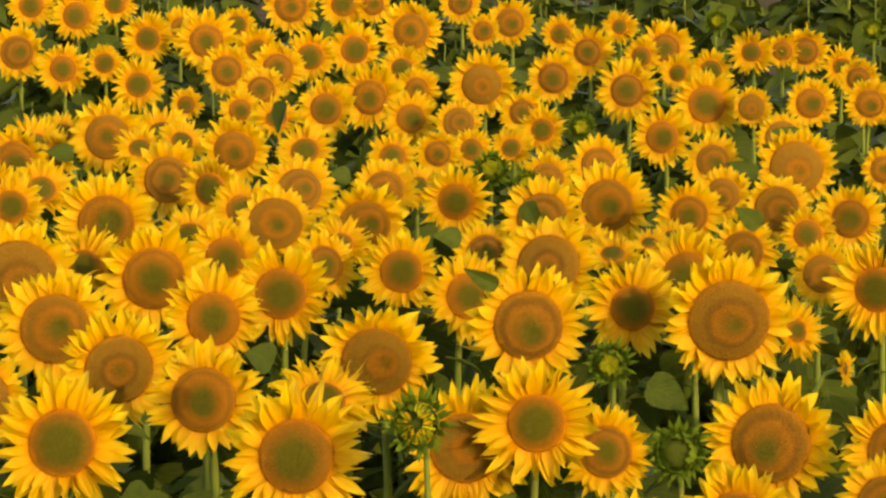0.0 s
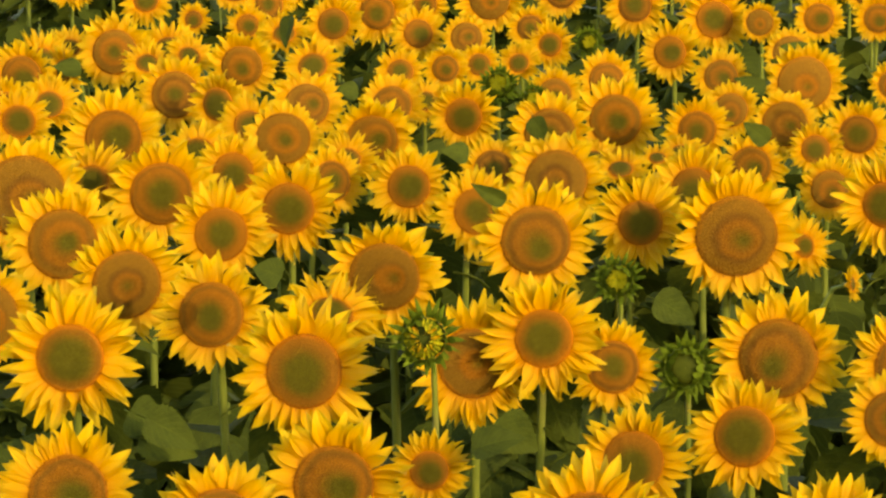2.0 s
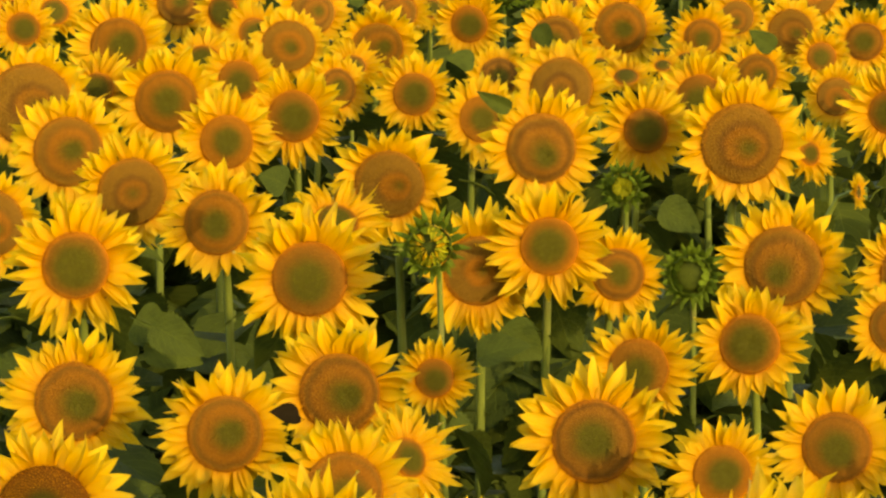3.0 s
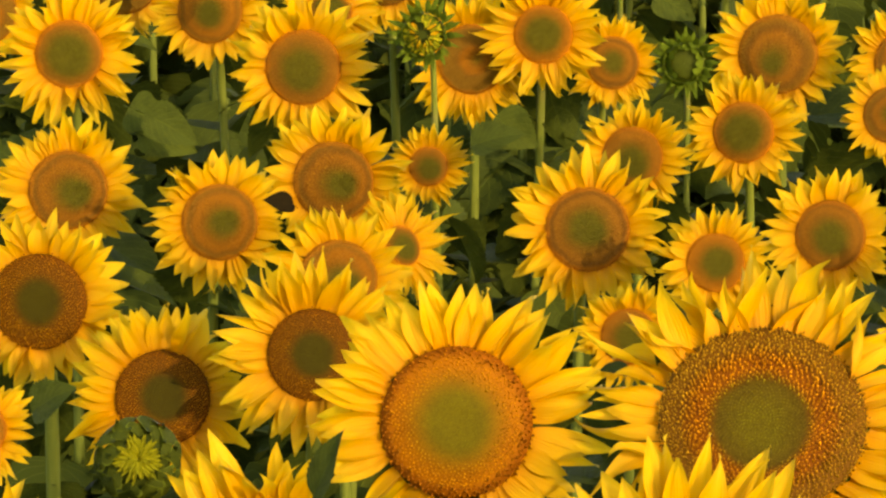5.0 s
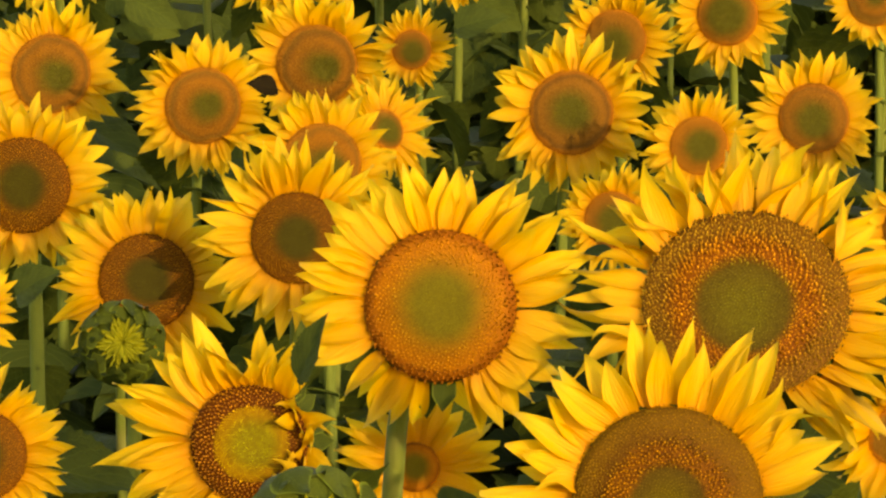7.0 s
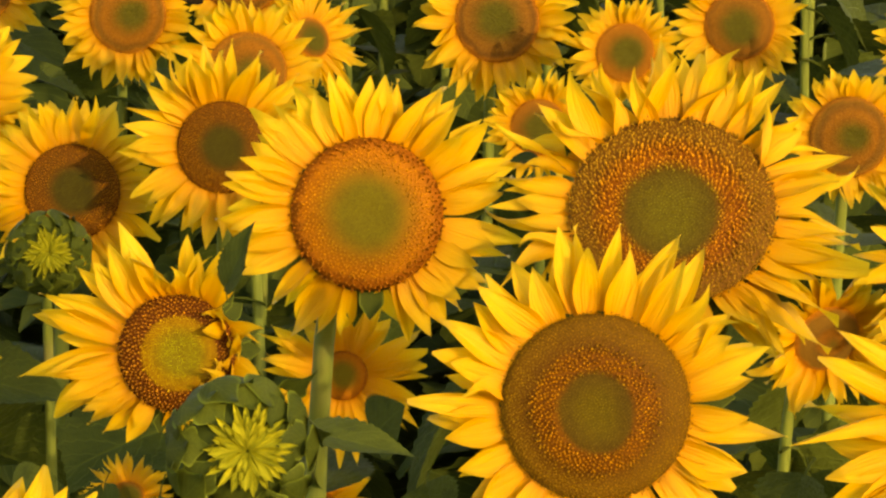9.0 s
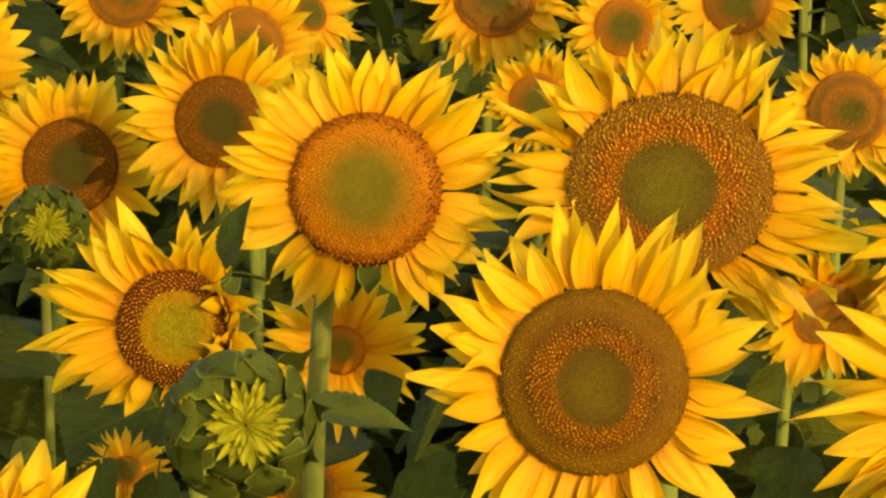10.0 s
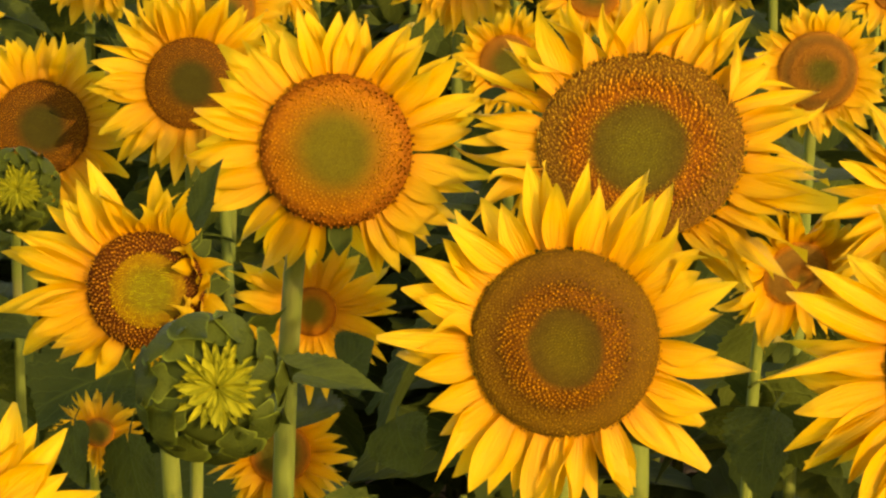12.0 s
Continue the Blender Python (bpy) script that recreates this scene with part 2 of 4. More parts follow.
def curly_shape(seed):
    """A petal that has rolled in its edges and turned about its own length."""
    rng = random.Random(100 + seed)
    turn, lean, sway = rng.uniform(0.4, 2.4) * rng.choice((-1, 1)), rng.uniform(-0.15, 0.5), rng.uniform(-0.45, 0.45)
    roll, hook, kink = rng.uniform(0.9, 2.3), rng.uniform(-0.4, 0.45), rng.uniform(-0.3, 0.3)

    def wave(u, v):
        half = petal_width(v, 0.42, 1.0)
        phi = roll * (0.4 + 0.6 * v)
        px, pz = half * math.sin(u * phi) / phi, half * (1 - math.cos(u * phi)) / phi
        a = turn * v
        x, z = px * math.cos(a) - pz * math.sin(a), px * math.sin(a) + pz * math.cos(a)
        return x - u * half + 2.2 * sway * v * v + kink * math.sin(2 * math.pi * v) * v, -0.1 * abs(hook) * v ** 3, lean * v * v + hook * v ** 5 + 0.34 * z
    return strip(lambda v: petal_width(v, 0.42, 1.0), 6, 10, wave)


CURLY_SHAPES = [curly_shape(i) for i in range(10)]
CURLY = [mesh_of("petal", *s[:2], PETAL, s[2]) for s in CURLY_SHAPES]


# how the petals of a kind of head are set: count of a ring, breadth, share that is rolled up
STYLES = {"ragged": (38, 0.86, 0.12), "far": (36, 1.14, 0.22), "soft": (31, 1.08, 0.06), "fold": (30, 1.08, 0.08), "front": (31, 1.02, 0.06), "full": (26, 1.55, 0.04)}
# what sets a stretch of the ring apart: from and to (degrees, counted from the right by way of the top), length, lift, breadth, share rolled up, share missing
STRETCHES = {
    "fold": [(-80, 50, 0.50, 66, 0.95, 0.9, 0.05), (50, 112, 0.85, 26, 0.95, 0.6, 0.0), (112, 142, 0.90, -4, 1.15, 0.1, 0.0), (142, 205, 1.08, -6, 1.22, 0.05, 0.0), (205, 254, 0.66, -10, 1.0, 0.1, 0.0), (254, 280, 0.50, -44, 0.9, 0.2, 0.2)],
    "ragged": [(36, 144, 1.06, 8, 1.08, 0.8, 0.0), (144, 215, 1.00, 2, 0.95, 0.55, 0.0), (285, 338, 1.20, 2, 0.98, 0.0, 0.15), (338, 396, 1.02, -2, 1.0, 0.45, 0.0)],
    "soft": [(205, 300, 0.92, -22, 0.95, 0.1, 0.28)],
}


def petal_poses(rng, ratio, manner=""):
    """Poses of the ray petals round a disc of radius 1: (pose, which mesh, rolled up or not)."""
    made = []
    count, broad, curly = STYLES.get(manner) or (rng.randint(33, 36), 1.16, 0.14)
    for layer in range(2):
        for i in range(count):
            a = (i + 0.5 * layer + rng.uniform(-0.45, 0.45)) * 2 * math.pi / count
            length = (ratio - 0.90) * rng.uniform(0.80, 1.26) * (1.0 if layer else 0.93) * (1.0 if rng.random() > 0.08 else 0.7)
            width = broad * rng.uniform(0.25, 0.36) * (0.70 + 0.30 * (ratio - 0.9))
            lift = rng.uniform(4, 22) if layer == 0 else rng.uniform(-12, 10)
            rolled = curly
            missing = 0.0
            for low, high, longer, raised, wider, share, lost in STRETCHES.get(manner, ()):
                if (math.degrees(a) - low) % 360 < high - low:
                    length, lift, width, rolled, missing = length * longer, lift + raised * rng.uniform(0.7, 1.25), width * wider, share, lost
            twisted = rng.random() < rolled
            if twisted:
                lift += rng.uniform(-6, 12) if manner != "ragged" else rng.uniform(-28, 26)
                width *= 1.1
                length *= rng.uniform(0.85, 1.2)
            m = (Matrix.Rotation(a - math.pi / 2, 4, "Z") @ Matrix.Translation((0, 0.93, -0.05 - 0.05 * layer))
                 @ Euler((radians(lift), radians(rng.uniform(-20, 20) * (3.0 if twisted and manner == "ragged" else 1.0)), radians(rng.uniform(-12, 12)))).to_matrix().to_4x4()
                 @ Matrix.Diagonal((width, length, length, 1)))
            which = rng.randrange(10 if twisted else 16)
            if rng.random() >= missing:
                made.append((m, which, twisted))
    return made


def petal_ring(seed, ratio):
    """All petals of a small far head in one mesh."""
    rng = random.Random(seed)
    verts, faces, uvs = [], [], []
    for m, k, twisted in petal_poses(rng, ratio, "far"):
        v, f, t = (CURLY_SHAPES if twisted else PETAL_SHAPES)[k]
        o = len(verts)
        verts += [tuple(m @ Vector(p)) for p in v]
        faces += [tuple(i + o for i in q) for q in f]
        uvs += t
    return mesh_of("petal_ring", verts, faces, PETAL, uvs)


RINGS = {(round(1.5 + 0.2 * i, 1), s): petal_ring(10 * i + s, 1.5 + 0.2 * i) for i in range(5) for s in range(4)}


def dome_height(r):
    return 0.20 * (1 - r * r) - 0.05 * math.exp(-(r / 0.3) ** 2)


def disc_mesh(seed, zones, skin, off=0.0):
    """Domed flower disc of radius 1, its heart off the middle by that much along x. Zones of florets, each in the two-way spiral: from and to (radius), how many would fill the disc, height, how far the tips show."""
    rng = random.Random(seed)
    rings, seg = 10, 36
    verts, faces, uvs = [(0, 0, dome_height(0))], [], [(0, 0.0)]
    for j in range(1, rings + 1):
        r = j / rings
        for i in range(seg):
            a = 2 * math.pi * i / seg
            verts.append((r * math.cos(a), r * math.sin(a), dome_height(r)))
            uvs.append((r, 0.0))
    for i in range(seg):
        faces.append((0, 1 + i, 1 + (i + 1) % seg))
    for j in range(rings - 1):
        for i in range(seg):
            a, b = 1 + j * seg + i, 1 + j * seg + (i + 1) % seg
            faces.append((a, a + seg, b + seg, b))
    rim = len(verts)
    for i in range(seg):
        a = 2 * math.pi * i / seg
        verts.append((math.cos(a) * 0.96, math.sin(a) * 0.96, -0.16))
        uvs.append((1.0, 0.0))
    for i in range(seg):
        a, b = 1 + (rings - 1) * seg + i, 1 + (rings - 1) * seg + (i + 1) % seg
        faces.append((a, rim + i, rim + (i + 1) % seg, b))
    for low, high, fill, height, shown in zones:
        for k in range(int(fill * low * low), int(fill * high * high)):
            loose = 1.0 if height > 1.1 else 0.2
            r = math.sqrt((k + 0.5) / fill) * (1 + loose * rng.uniform(-0.012, 0.012))
            a = k * 2.39996323 + loose * rng.uniform(-0.4, 0.4) / math.sqrt(k + 1)
            size = 1.10 / math.sqrt(fill) * (1 + loose * rng.uniform(-0.22, 0.12))
            tall = size * height * (1 + loose * rng.uniform(-0.35, 0.3))
            c, s = math.cos(a), math.sin(a)
            lean = Vector((c, s, 0)) * size * loose * rng.uniform(-0.25, 0.5)
            z = dome_height(min(r, 1)) - 0.01
            tip = shown * rng.uniform(0.6, 1.1)
            o = len(verts)
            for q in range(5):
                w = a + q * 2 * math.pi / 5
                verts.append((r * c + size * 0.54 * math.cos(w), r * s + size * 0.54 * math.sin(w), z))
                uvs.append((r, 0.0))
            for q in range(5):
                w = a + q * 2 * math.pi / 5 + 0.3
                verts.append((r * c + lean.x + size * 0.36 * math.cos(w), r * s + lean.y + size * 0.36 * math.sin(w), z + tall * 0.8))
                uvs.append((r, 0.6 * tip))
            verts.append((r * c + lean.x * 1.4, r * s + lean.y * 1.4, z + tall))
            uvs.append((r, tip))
            for q in range(5):
                p = (q + 1) % 5
                faces.append((o + q, o + p, o + 5 + p, o + 5 + q))
                faces.append((o + 5 + q, o + 5 + p, o + 10))
    verts = [(x + off * (1 - min(1.0, math.hypot(x, y))), y, z) for x, y, z in verts]
    return mesh_of("disc", verts, faces, skin, uvs)


DISCS = {1: [disc_mesh(3 + k, ((0, 1.02, 800 - 40 * k, 1.5, 1.0),), DISC, off) for k, off in enumerate((0.0, 0.18, 0.34))],
         0: [disc_mesh(7 + k, (), DISC, off) for k, off in enumerate((0.0, 0.18, 0.34))]}
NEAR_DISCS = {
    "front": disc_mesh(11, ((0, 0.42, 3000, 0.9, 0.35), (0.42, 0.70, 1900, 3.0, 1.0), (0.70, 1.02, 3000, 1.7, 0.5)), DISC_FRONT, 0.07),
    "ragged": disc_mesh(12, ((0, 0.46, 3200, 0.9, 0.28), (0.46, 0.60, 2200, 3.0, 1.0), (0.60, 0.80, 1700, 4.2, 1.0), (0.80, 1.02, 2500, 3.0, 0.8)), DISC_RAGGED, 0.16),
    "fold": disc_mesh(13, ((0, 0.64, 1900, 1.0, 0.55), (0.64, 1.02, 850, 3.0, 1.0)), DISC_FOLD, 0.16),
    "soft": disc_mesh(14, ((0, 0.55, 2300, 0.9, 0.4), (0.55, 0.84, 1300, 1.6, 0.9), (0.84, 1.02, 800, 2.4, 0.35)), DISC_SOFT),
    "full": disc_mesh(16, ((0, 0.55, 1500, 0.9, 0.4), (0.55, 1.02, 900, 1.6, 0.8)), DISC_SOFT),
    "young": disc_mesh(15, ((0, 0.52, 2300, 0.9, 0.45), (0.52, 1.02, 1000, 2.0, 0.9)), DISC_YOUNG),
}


def receptacle_mesh():
    """Green back of a head of radius 1, with a neck for the stem."""
    profile = [(1.0, -0.06), (1.04, -0.14), (0.95, -0.26), (0.7, -0.40), (0.4, -0.52), (0.2, -0.70)]
    seg, verts, faces, uvs = 20, [], [], []
    for r, z in profile:
        for i in range(seg):
            a = 2 * math.pi * i / seg
            verts.append((r * math.cos(a), r * math.sin(a), z))
            uvs.append((0.5, r))
    for j in range(len(profile) - 1):
        for i in range(seg):
            p = (i + 1) % seg
            faces.append((j * seg + i, (j + 1) * seg + i, (j + 1) * seg + p, j * seg + p))
    return mesh_of("flower_head", verts, faces, BRACT, uvs)


HEAD = receptacle_mesh()


def bract_shape(seed):
    rng = random.Random(300 + seed)
    bend = rng.uniform(0.05, 0.35)

    def half(v):
        return 0.5 * (math.sin(math.pi * min(1.0, 0.35 + 0.3 * v)) if v < 0.5 else math.sin(math.pi * 0.5) * (1 - (2 * v - 1) ** 1.2)) * (1 - 0.1 * v)
    return strip(half, 2, 6, lambda u, v: (0.04 * seed * v * v - 0.05 * v, 0, bend * v * v + 0.10 * u * u * (1 - v)))


def scale_shape(seed):
    """A broad scale of a closed bud, bulging outwards, with a drawn-out tip that hooks away from it."""
    rng = random.Random(350 + seed)
    bend, sway = rng.uniform(-0.05, 0.12), rng.uniform(-0.12, 0.12)

    def half(v):
        return 0.5 * (0.72 + 0.28 * math.sin(math.pi / 2 * v / 0.35) if v < 0.35 else (1 - (v - 0.35) / 0.65) ** 1.25 * (1 - 0.25 * math.sin(math.pi * (v - 0.35) / 0.65)))
    return strip(half, 4, 8, lambda u, v: (sway * v * v, 0, bend * v ** 3 + 0.5 * max(0, v - 0.72) - 0.12 * u * u * (1 - 0.6 * v)))


SCALE_SHAPES = [scale_shape(s) for s in range(5)]
SCALES = [mesh_of("bract", *s[:2], BRACT, s[2]) for s in SCALE_SHAPES]
BRACT_SHAPES = [bract_shape(s) for s in range(4)]
BRACTS = [mesh_of("bract", *s[:2], BRACT_FRESH, s[2]) for s in BRACT_SHAPES]


def bract_ring(seed):
    rng = random.Random(400 + seed)
    verts, faces, uvs = [], [], []
    for i in range(22):
        m = (Matrix.Rotation(i * 2 * math.pi / 22 + rng.uniform(-0.1, 0.1), 4, "Z") @ Matrix.Translation((0, 0.98, -0.20))
             @ Euler((radians(rng.uniform(-45, 5)), 0, radians(rng.uniform(-12, 12)))).to_matrix().to_4x4()
             @ Matrix.Diagonal((0.34, rng.uniform(0.38, 0.6), 0.4, 1)))
        v, f, t = BRACT_SHAPES[i % 4]
        o = len(verts)
        verts += [tuple(m @ Vector(p)) for p in v]
        faces += [tuple(k + o for k in q) for q in f]
        uvs += t
    return mesh_of("calyx", verts, faces, BRACT, uvs)


BRACT_RINGS = [bract_ring(s) for s in range(3)]


def leaf_shape(seed, across=6, along=28):
    """A heart-shaped leaf along +y with its toothed edge, folded along the rib, on a short stalk."""
    rng = random.Random(200 + seed)
    droop, fold, curl = rng.uniform(0.15, 0.5), rng.uniform(0.10, 0.35), rng.uniform(-0.1, 0.12)

    def half(v):
        w = (math.sin(math.pi * v ** 0.55) ** 0.8 if 0 < v < 1 else 0.0) * 0.46 * (1 - 0.18 * v)
        return max(0.005, w * (1 + 0.055 * math.cos(math.pi * along * v)))

    def wave(u, v):
        return 0.08 * (seed % 3 - 1) * v * v, -0.14 * abs(u) * (1 - v) ** 3, fold * abs(u) * half(v) * 1.6 - droop * v * v + curl * math.sin(7 * v + 2 * u) * abs(u) * 0.6
    return strip(half, across, along, wave)


def leaf_mesh(seed, skin):
    verts, faces, uvs = leaf_shape(seed)
    verts = [(x, y + 0.35, z) for x, y, z in verts]
    o = len(verts)
    for j in range(4):
        y, r, z = 0.14 * j, 0.020 - 0.002 * j, -0.22 * (1 - j / 3) ** 2
        for i in range(4):
            a = math.pi / 2 * i
            verts.append((r * math.cos(a), y, z + r * math.sin(a)))
            uvs.append((0.02, 0.1))
    for j in range(3):
        for i in range(4):
            p = (i + 1) % 4
            faces.append((o + j * 4 + i, o + j * 4 + p, o + (j + 1) * 4 + p, o + (j + 1) * 4 + i))
    return mesh_of("leaf", verts, faces, skin, uvs)


LEAVES = [leaf_mesh(s, LEAF) for s in range(7)]
DRY_LEAVES = [leaf_mesh(s, WITHERED) for s in range(3)]


def foliage_mesh(seed, count, size):
    """The leaves of a far plant 1.3 m high, all in one mesh."""
    rng = random.Random(500 + seed)
    verts, faces, uvs = [], [], []
    turn = rng.uniform(0, 6.28)
    for i in range(count):
        turn += 2.4 + rng.uniform(-0.4, 0.4)
        m = (Matrix.Translation((0, 0, 1.3 * (0.40 + 0.56 * i / count))) @ Matrix.Rotation(turn, 4, "Z")
             @ Euler((radians(rng.uniform(-50, 12)), radians(rng.uniform(-25, 25)), 0)).to_matrix().to_4x4() @ Matrix.Scale(size * rng.uniform(0.7, 1.15), 4))
        v, f, t = leaf_shape(i % 7, 4, 10)
        o = len(verts)
        verts += [tuple(m @ Vector((x, y + 0.35, z))) for x, y, z in v]
        faces += [tuple(k + o for k in q) for q in f]
        uvs += t
    return mesh_of("foliage", verts, faces, LEAF, uvs)


FOLIAGE = [foliage_mesh(s, 28, 0.185) for s in range(6)]


def tube(points, radii, seg=8):
    verts, faces = [], []
    for j, p in enumerate(points):
        ahead = (points[min(j + 1, len(points) - 1)] - points[max(j - 1, 0)]).normalized()
        side = ahead.cross(Vector((0.3, 1, 0.1))).normalized()
        other = ahead.cross(side)
        for i in range(seg):
            a = 2 * math.pi * i / seg
            verts.append(tuple(p + (side * math.cos(a) + other * math.sin(a)) * radii[j]))
    for j in range(len(points) - 1):
        for i in range(seg):
            p = (i + 1) % seg
            faces.append((j * seg + i, j * seg + p, (j + 1) * seg + p, (j + 1) * seg + i))
    return verts, faces


# ---- plants ----
def child(name, mesh, parent, m, label=""):
    ob = new(name, mesh)
    ob.parent = parent
    ob.matrix_basis = m
    if label:
        tagged(ob, label)
    return ob


def stalk(root, top, facing, thick, lean=0.0):
    """A stem from the ground under the head, bending over into its neck."""
    height = top.z
    knee = Vector((top.x + lean - facing.x * 0.13, top.y - facing.y * 0.13, height - 0.05))
    foot = Vector((0, 0, -0.05))
    points = []
    for i in range(12):
        s = i / 11
        a = foot * (1 - s) ** 3 + Vector((knee.x * 0.1, knee.y * 0.1, height * 0.45)) * 3 * s * (1 - s) ** 2
        points.append(a + Vector((knee.x, knee.y, height * 1.02)) * 3 * s * s * (1 - s) + top * s ** 3)
    radii = [thick * (1.15 - 0.4 * i / 11) for i in range(12)]
    verts, faces = tube(points, radii)
    child("stem", mesh_of("stem", verts, faces, STEM), root, Matrix.Identity(4))
    return points


def add_leaves(root, points, rng, count, size, low, high):
    turn = rng.uniform(0, 6.28)
    for i in range(count):
        s = (low + (high - low) * (i + rng.uniform(0.0, 0.8)) / count) * 11
        k = int(s)
        p = points[k].lerp(points[min(k + 1, 11)], s - k)
        turn += 2.4 + rng.uniform(-0.4, 0.4)
        if s > 6.5 and math.cos(turn) < 0.3:
            turn += math.pi          # the upper leaves stand behind the heads
        scale = size * rng.uniform(0.7, 1.15) * (0.65 + 0.5 * math.sin(math.pi * min(1, 0.25 + i / count * 0.75)))
        m = (Matrix.Translation(p) @ Matrix.Rotation(turn, 4, "Z") @ Euler((radians(rng.uniform(-58, 12)), radians(rng.uniform(-25, 25)), 0)).to_matrix().to_4x4()
             @ Matrix.Diagonal((scale * rng.uniform(0.85, 1.1), scale, scale, 1)))
        child("leaf", rng.choice(LEAVES), root, m)


def far_foliage(root, rng, height):
    m = Matrix.Rotation(rng.uniform(0, 6.28), 4, "Z") @ Matrix.Diagonal((1, 1, height / 1.3, 1))
    tagged(child("foliage", rng.choice(FOLIAGE), root, m), kind="stuff")


def leaf_between(root, start, tip, breadth, dry=False, side=(-0.60, -0.60, 0.52)):
    """One leaf of a plant, from the end of its stalk to its tip, its face to that side."""
    a, b = Vector(start), Vector(tip)
    along = b - a
    length = along.length
    y = along.normalized()
    open_side = Vector(side)
    z = (open_side - y * y.dot(open_side)).normalized()
    x = y.cross(z)
    turn = Matrix((x, y, z)).transposed().to_4x4()
    s = length / 1.2
    m = Matrix.Translation(a - y * s * 0.25 - root.matrix_basis.translation) @ turn @ Matrix.Diagonal((breadth / 0.85, s, s * 0.6, 1))
    if dry:
        return child("leaf", DRY_LEAVES[int(abs(start[0]) * 1000) % 3], root, m, "dark brown withered leaf")
    return child("leaf", LEAVES[int(abs(start[0]) * 1000) % 7], root, m)


def facing_frame(yaw, nod):
    """z towards what the head looks at (the camera's side of the field, a little to the sun), y up."""
    return Matrix.Rotation(radians(yaw), 4, "Z") @ Matrix.Rotation(radians(90 + nod), 4, "X")


SEED = [0]


def words(disc, head, nod, yaw, manner):
    size = "large" if head > 0.145 else "small" if head < 0.095 else "medium"
    if manner == "old":
        look_ = "a broad brown seeded disc and short yellow petals"
    elif manner == "ragged":
        look_ = "curled ragged petals round a brown disc"
    elif manner == "fold":
        look_ = "petals folded over a green and brown disc"
    elif manner == "green":
        look_ = "a green centre, young petals and green bracts"
    elif nod < -25:
        look_ = "golden petals, tipped back towards the sky"
    elif nod > 10:
        look_ = "golden petals and a nodding brown disc"
    elif abs(yaw) > 18:
        look_ = "golden petals, turned sideways on its stem"
    elif head / disc > 2.0:
        look_ = "long golden petals and a small brown disc"
    else:
        look_ = "golden petals and a brown disc, green centred"
    return "%s sunflower with %s" % (size, look_)


def sunflower(x, y, z, disc, head, yaw=0, nod=0, detail=1, manner="", lean=0.0):
    """Place of the disc's middle, radii of disc and head, turn and nod in degrees; detail 2 shows its florets, 0 has its petals in one ring."""
    SEED[0] += 1
    rng = random.Random(SEED[0] * 7 + 1)
    floor = ground_height(y)
    back = rng.uniform(0.10, 0.16)
    root = new("sunflower")
    facing = facing_frame(yaw, nod) if manner in STYLES else facing_frame(yaw + rng.uniform(-9, 9), nod + rng.uniform(-7, 5))
    ahead = (facing @ Vector((0, 0, 1, 0))).to_3d()
    base = Vector((x + lean - ahead.x * back + rng.uniform(-0.03, 0.03), y - ahead.y * back + 0.04, floor))
    root.matrix_basis = Matrix.Translation(base)
    place = Vector((x, y, z)) - base
    tagged(root, words(disc, head, nod, yaw, manner), "sunflower", "sunflowers in the field")
    points = stalk(root, place - ahead * disc * 0.6, ahead, (0.0065 + 0.085 * disc) * (1.0 if detail == 2 else 0.82), lean)
    if detail:
        add_leaves(root, points, rng, 7 if detail == 1 else 5, 0.185, 0.3, 0.86 if detail == 1 else 0.66)
        far_foliage(root, rng, place.z * (0.74 if detail == 1 else 0.70))
    else:
        far_foliage(root, rng, place.z * 0.92)
    top = child("flower_head", HEAD, root, Matrix.Translation(place) @ facing @ Matrix.Diagonal((disc, disc, disc, 1)))
    young = min(1.0, max(0.0, (head / disc - 1.58) / 0.42))
    green = {"old": 0.22, "green": 0.72}.get(manner, 0.34 + 0.46 * young + rng.uniform(-0.05, 0.06))
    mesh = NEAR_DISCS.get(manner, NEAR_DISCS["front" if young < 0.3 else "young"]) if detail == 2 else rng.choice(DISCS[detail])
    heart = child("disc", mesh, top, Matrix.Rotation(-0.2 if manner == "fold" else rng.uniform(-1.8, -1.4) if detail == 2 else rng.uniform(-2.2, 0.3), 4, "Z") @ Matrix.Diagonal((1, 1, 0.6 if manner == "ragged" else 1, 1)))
    heart.color = (green, 1.0 if manner == "old" else rng.uniform(0, 0.8), 0.0, young)
    child("calyx", rng.choice(BRACT_RINGS), top, Matrix.Rotation(rng.uniform(0, 6.28), 4, "Z"))
    ratio = head / disc
    if detail == 0:
        key = (round(min(2.3, max(1.5, 1.5 + 0.2 * round((ratio - 1.5) / 0.2))), 1), rng.randrange(4))
        tagged(child("petal_ring", RINGS[key], top, Matrix.Rotation(rng.uniform(0, 6.28), 4, "Z")), kind="stuff")
    else:
        for m, k, twisted in petal_poses(rng, ratio, manner):
            child("petal", (CURLY if twisted else PETALS)[k], top, m)
    return root


def bud_core():
    seg, verts, faces, uvs = 18, [], [], []
    profile = [(0.01, 0.26), (0.42, 0.28), (0.64, 0.14), (0.72, -0.05), (0.70, -0.3), (0.55, -0.5), (0.3, -0.68), (0.16, -0.85)]
    for r, z in profile:
        for i in range(seg):
            a = 2 * math.pi * i / seg
            verts.append((r * math.cos(a), r * math.sin(a), z))
            uvs.append((0.5, 0.5))
    for j in range(len(profile) - 1):
        for i in range(seg):
            p = (i + 1) % seg
            faces.append((j * seg + i, (j + 1) * seg + i, (j + 1) * seg + p, j * seg + p))
    return mesh_of("bud_core", verts, faces, BRACT, uvs)


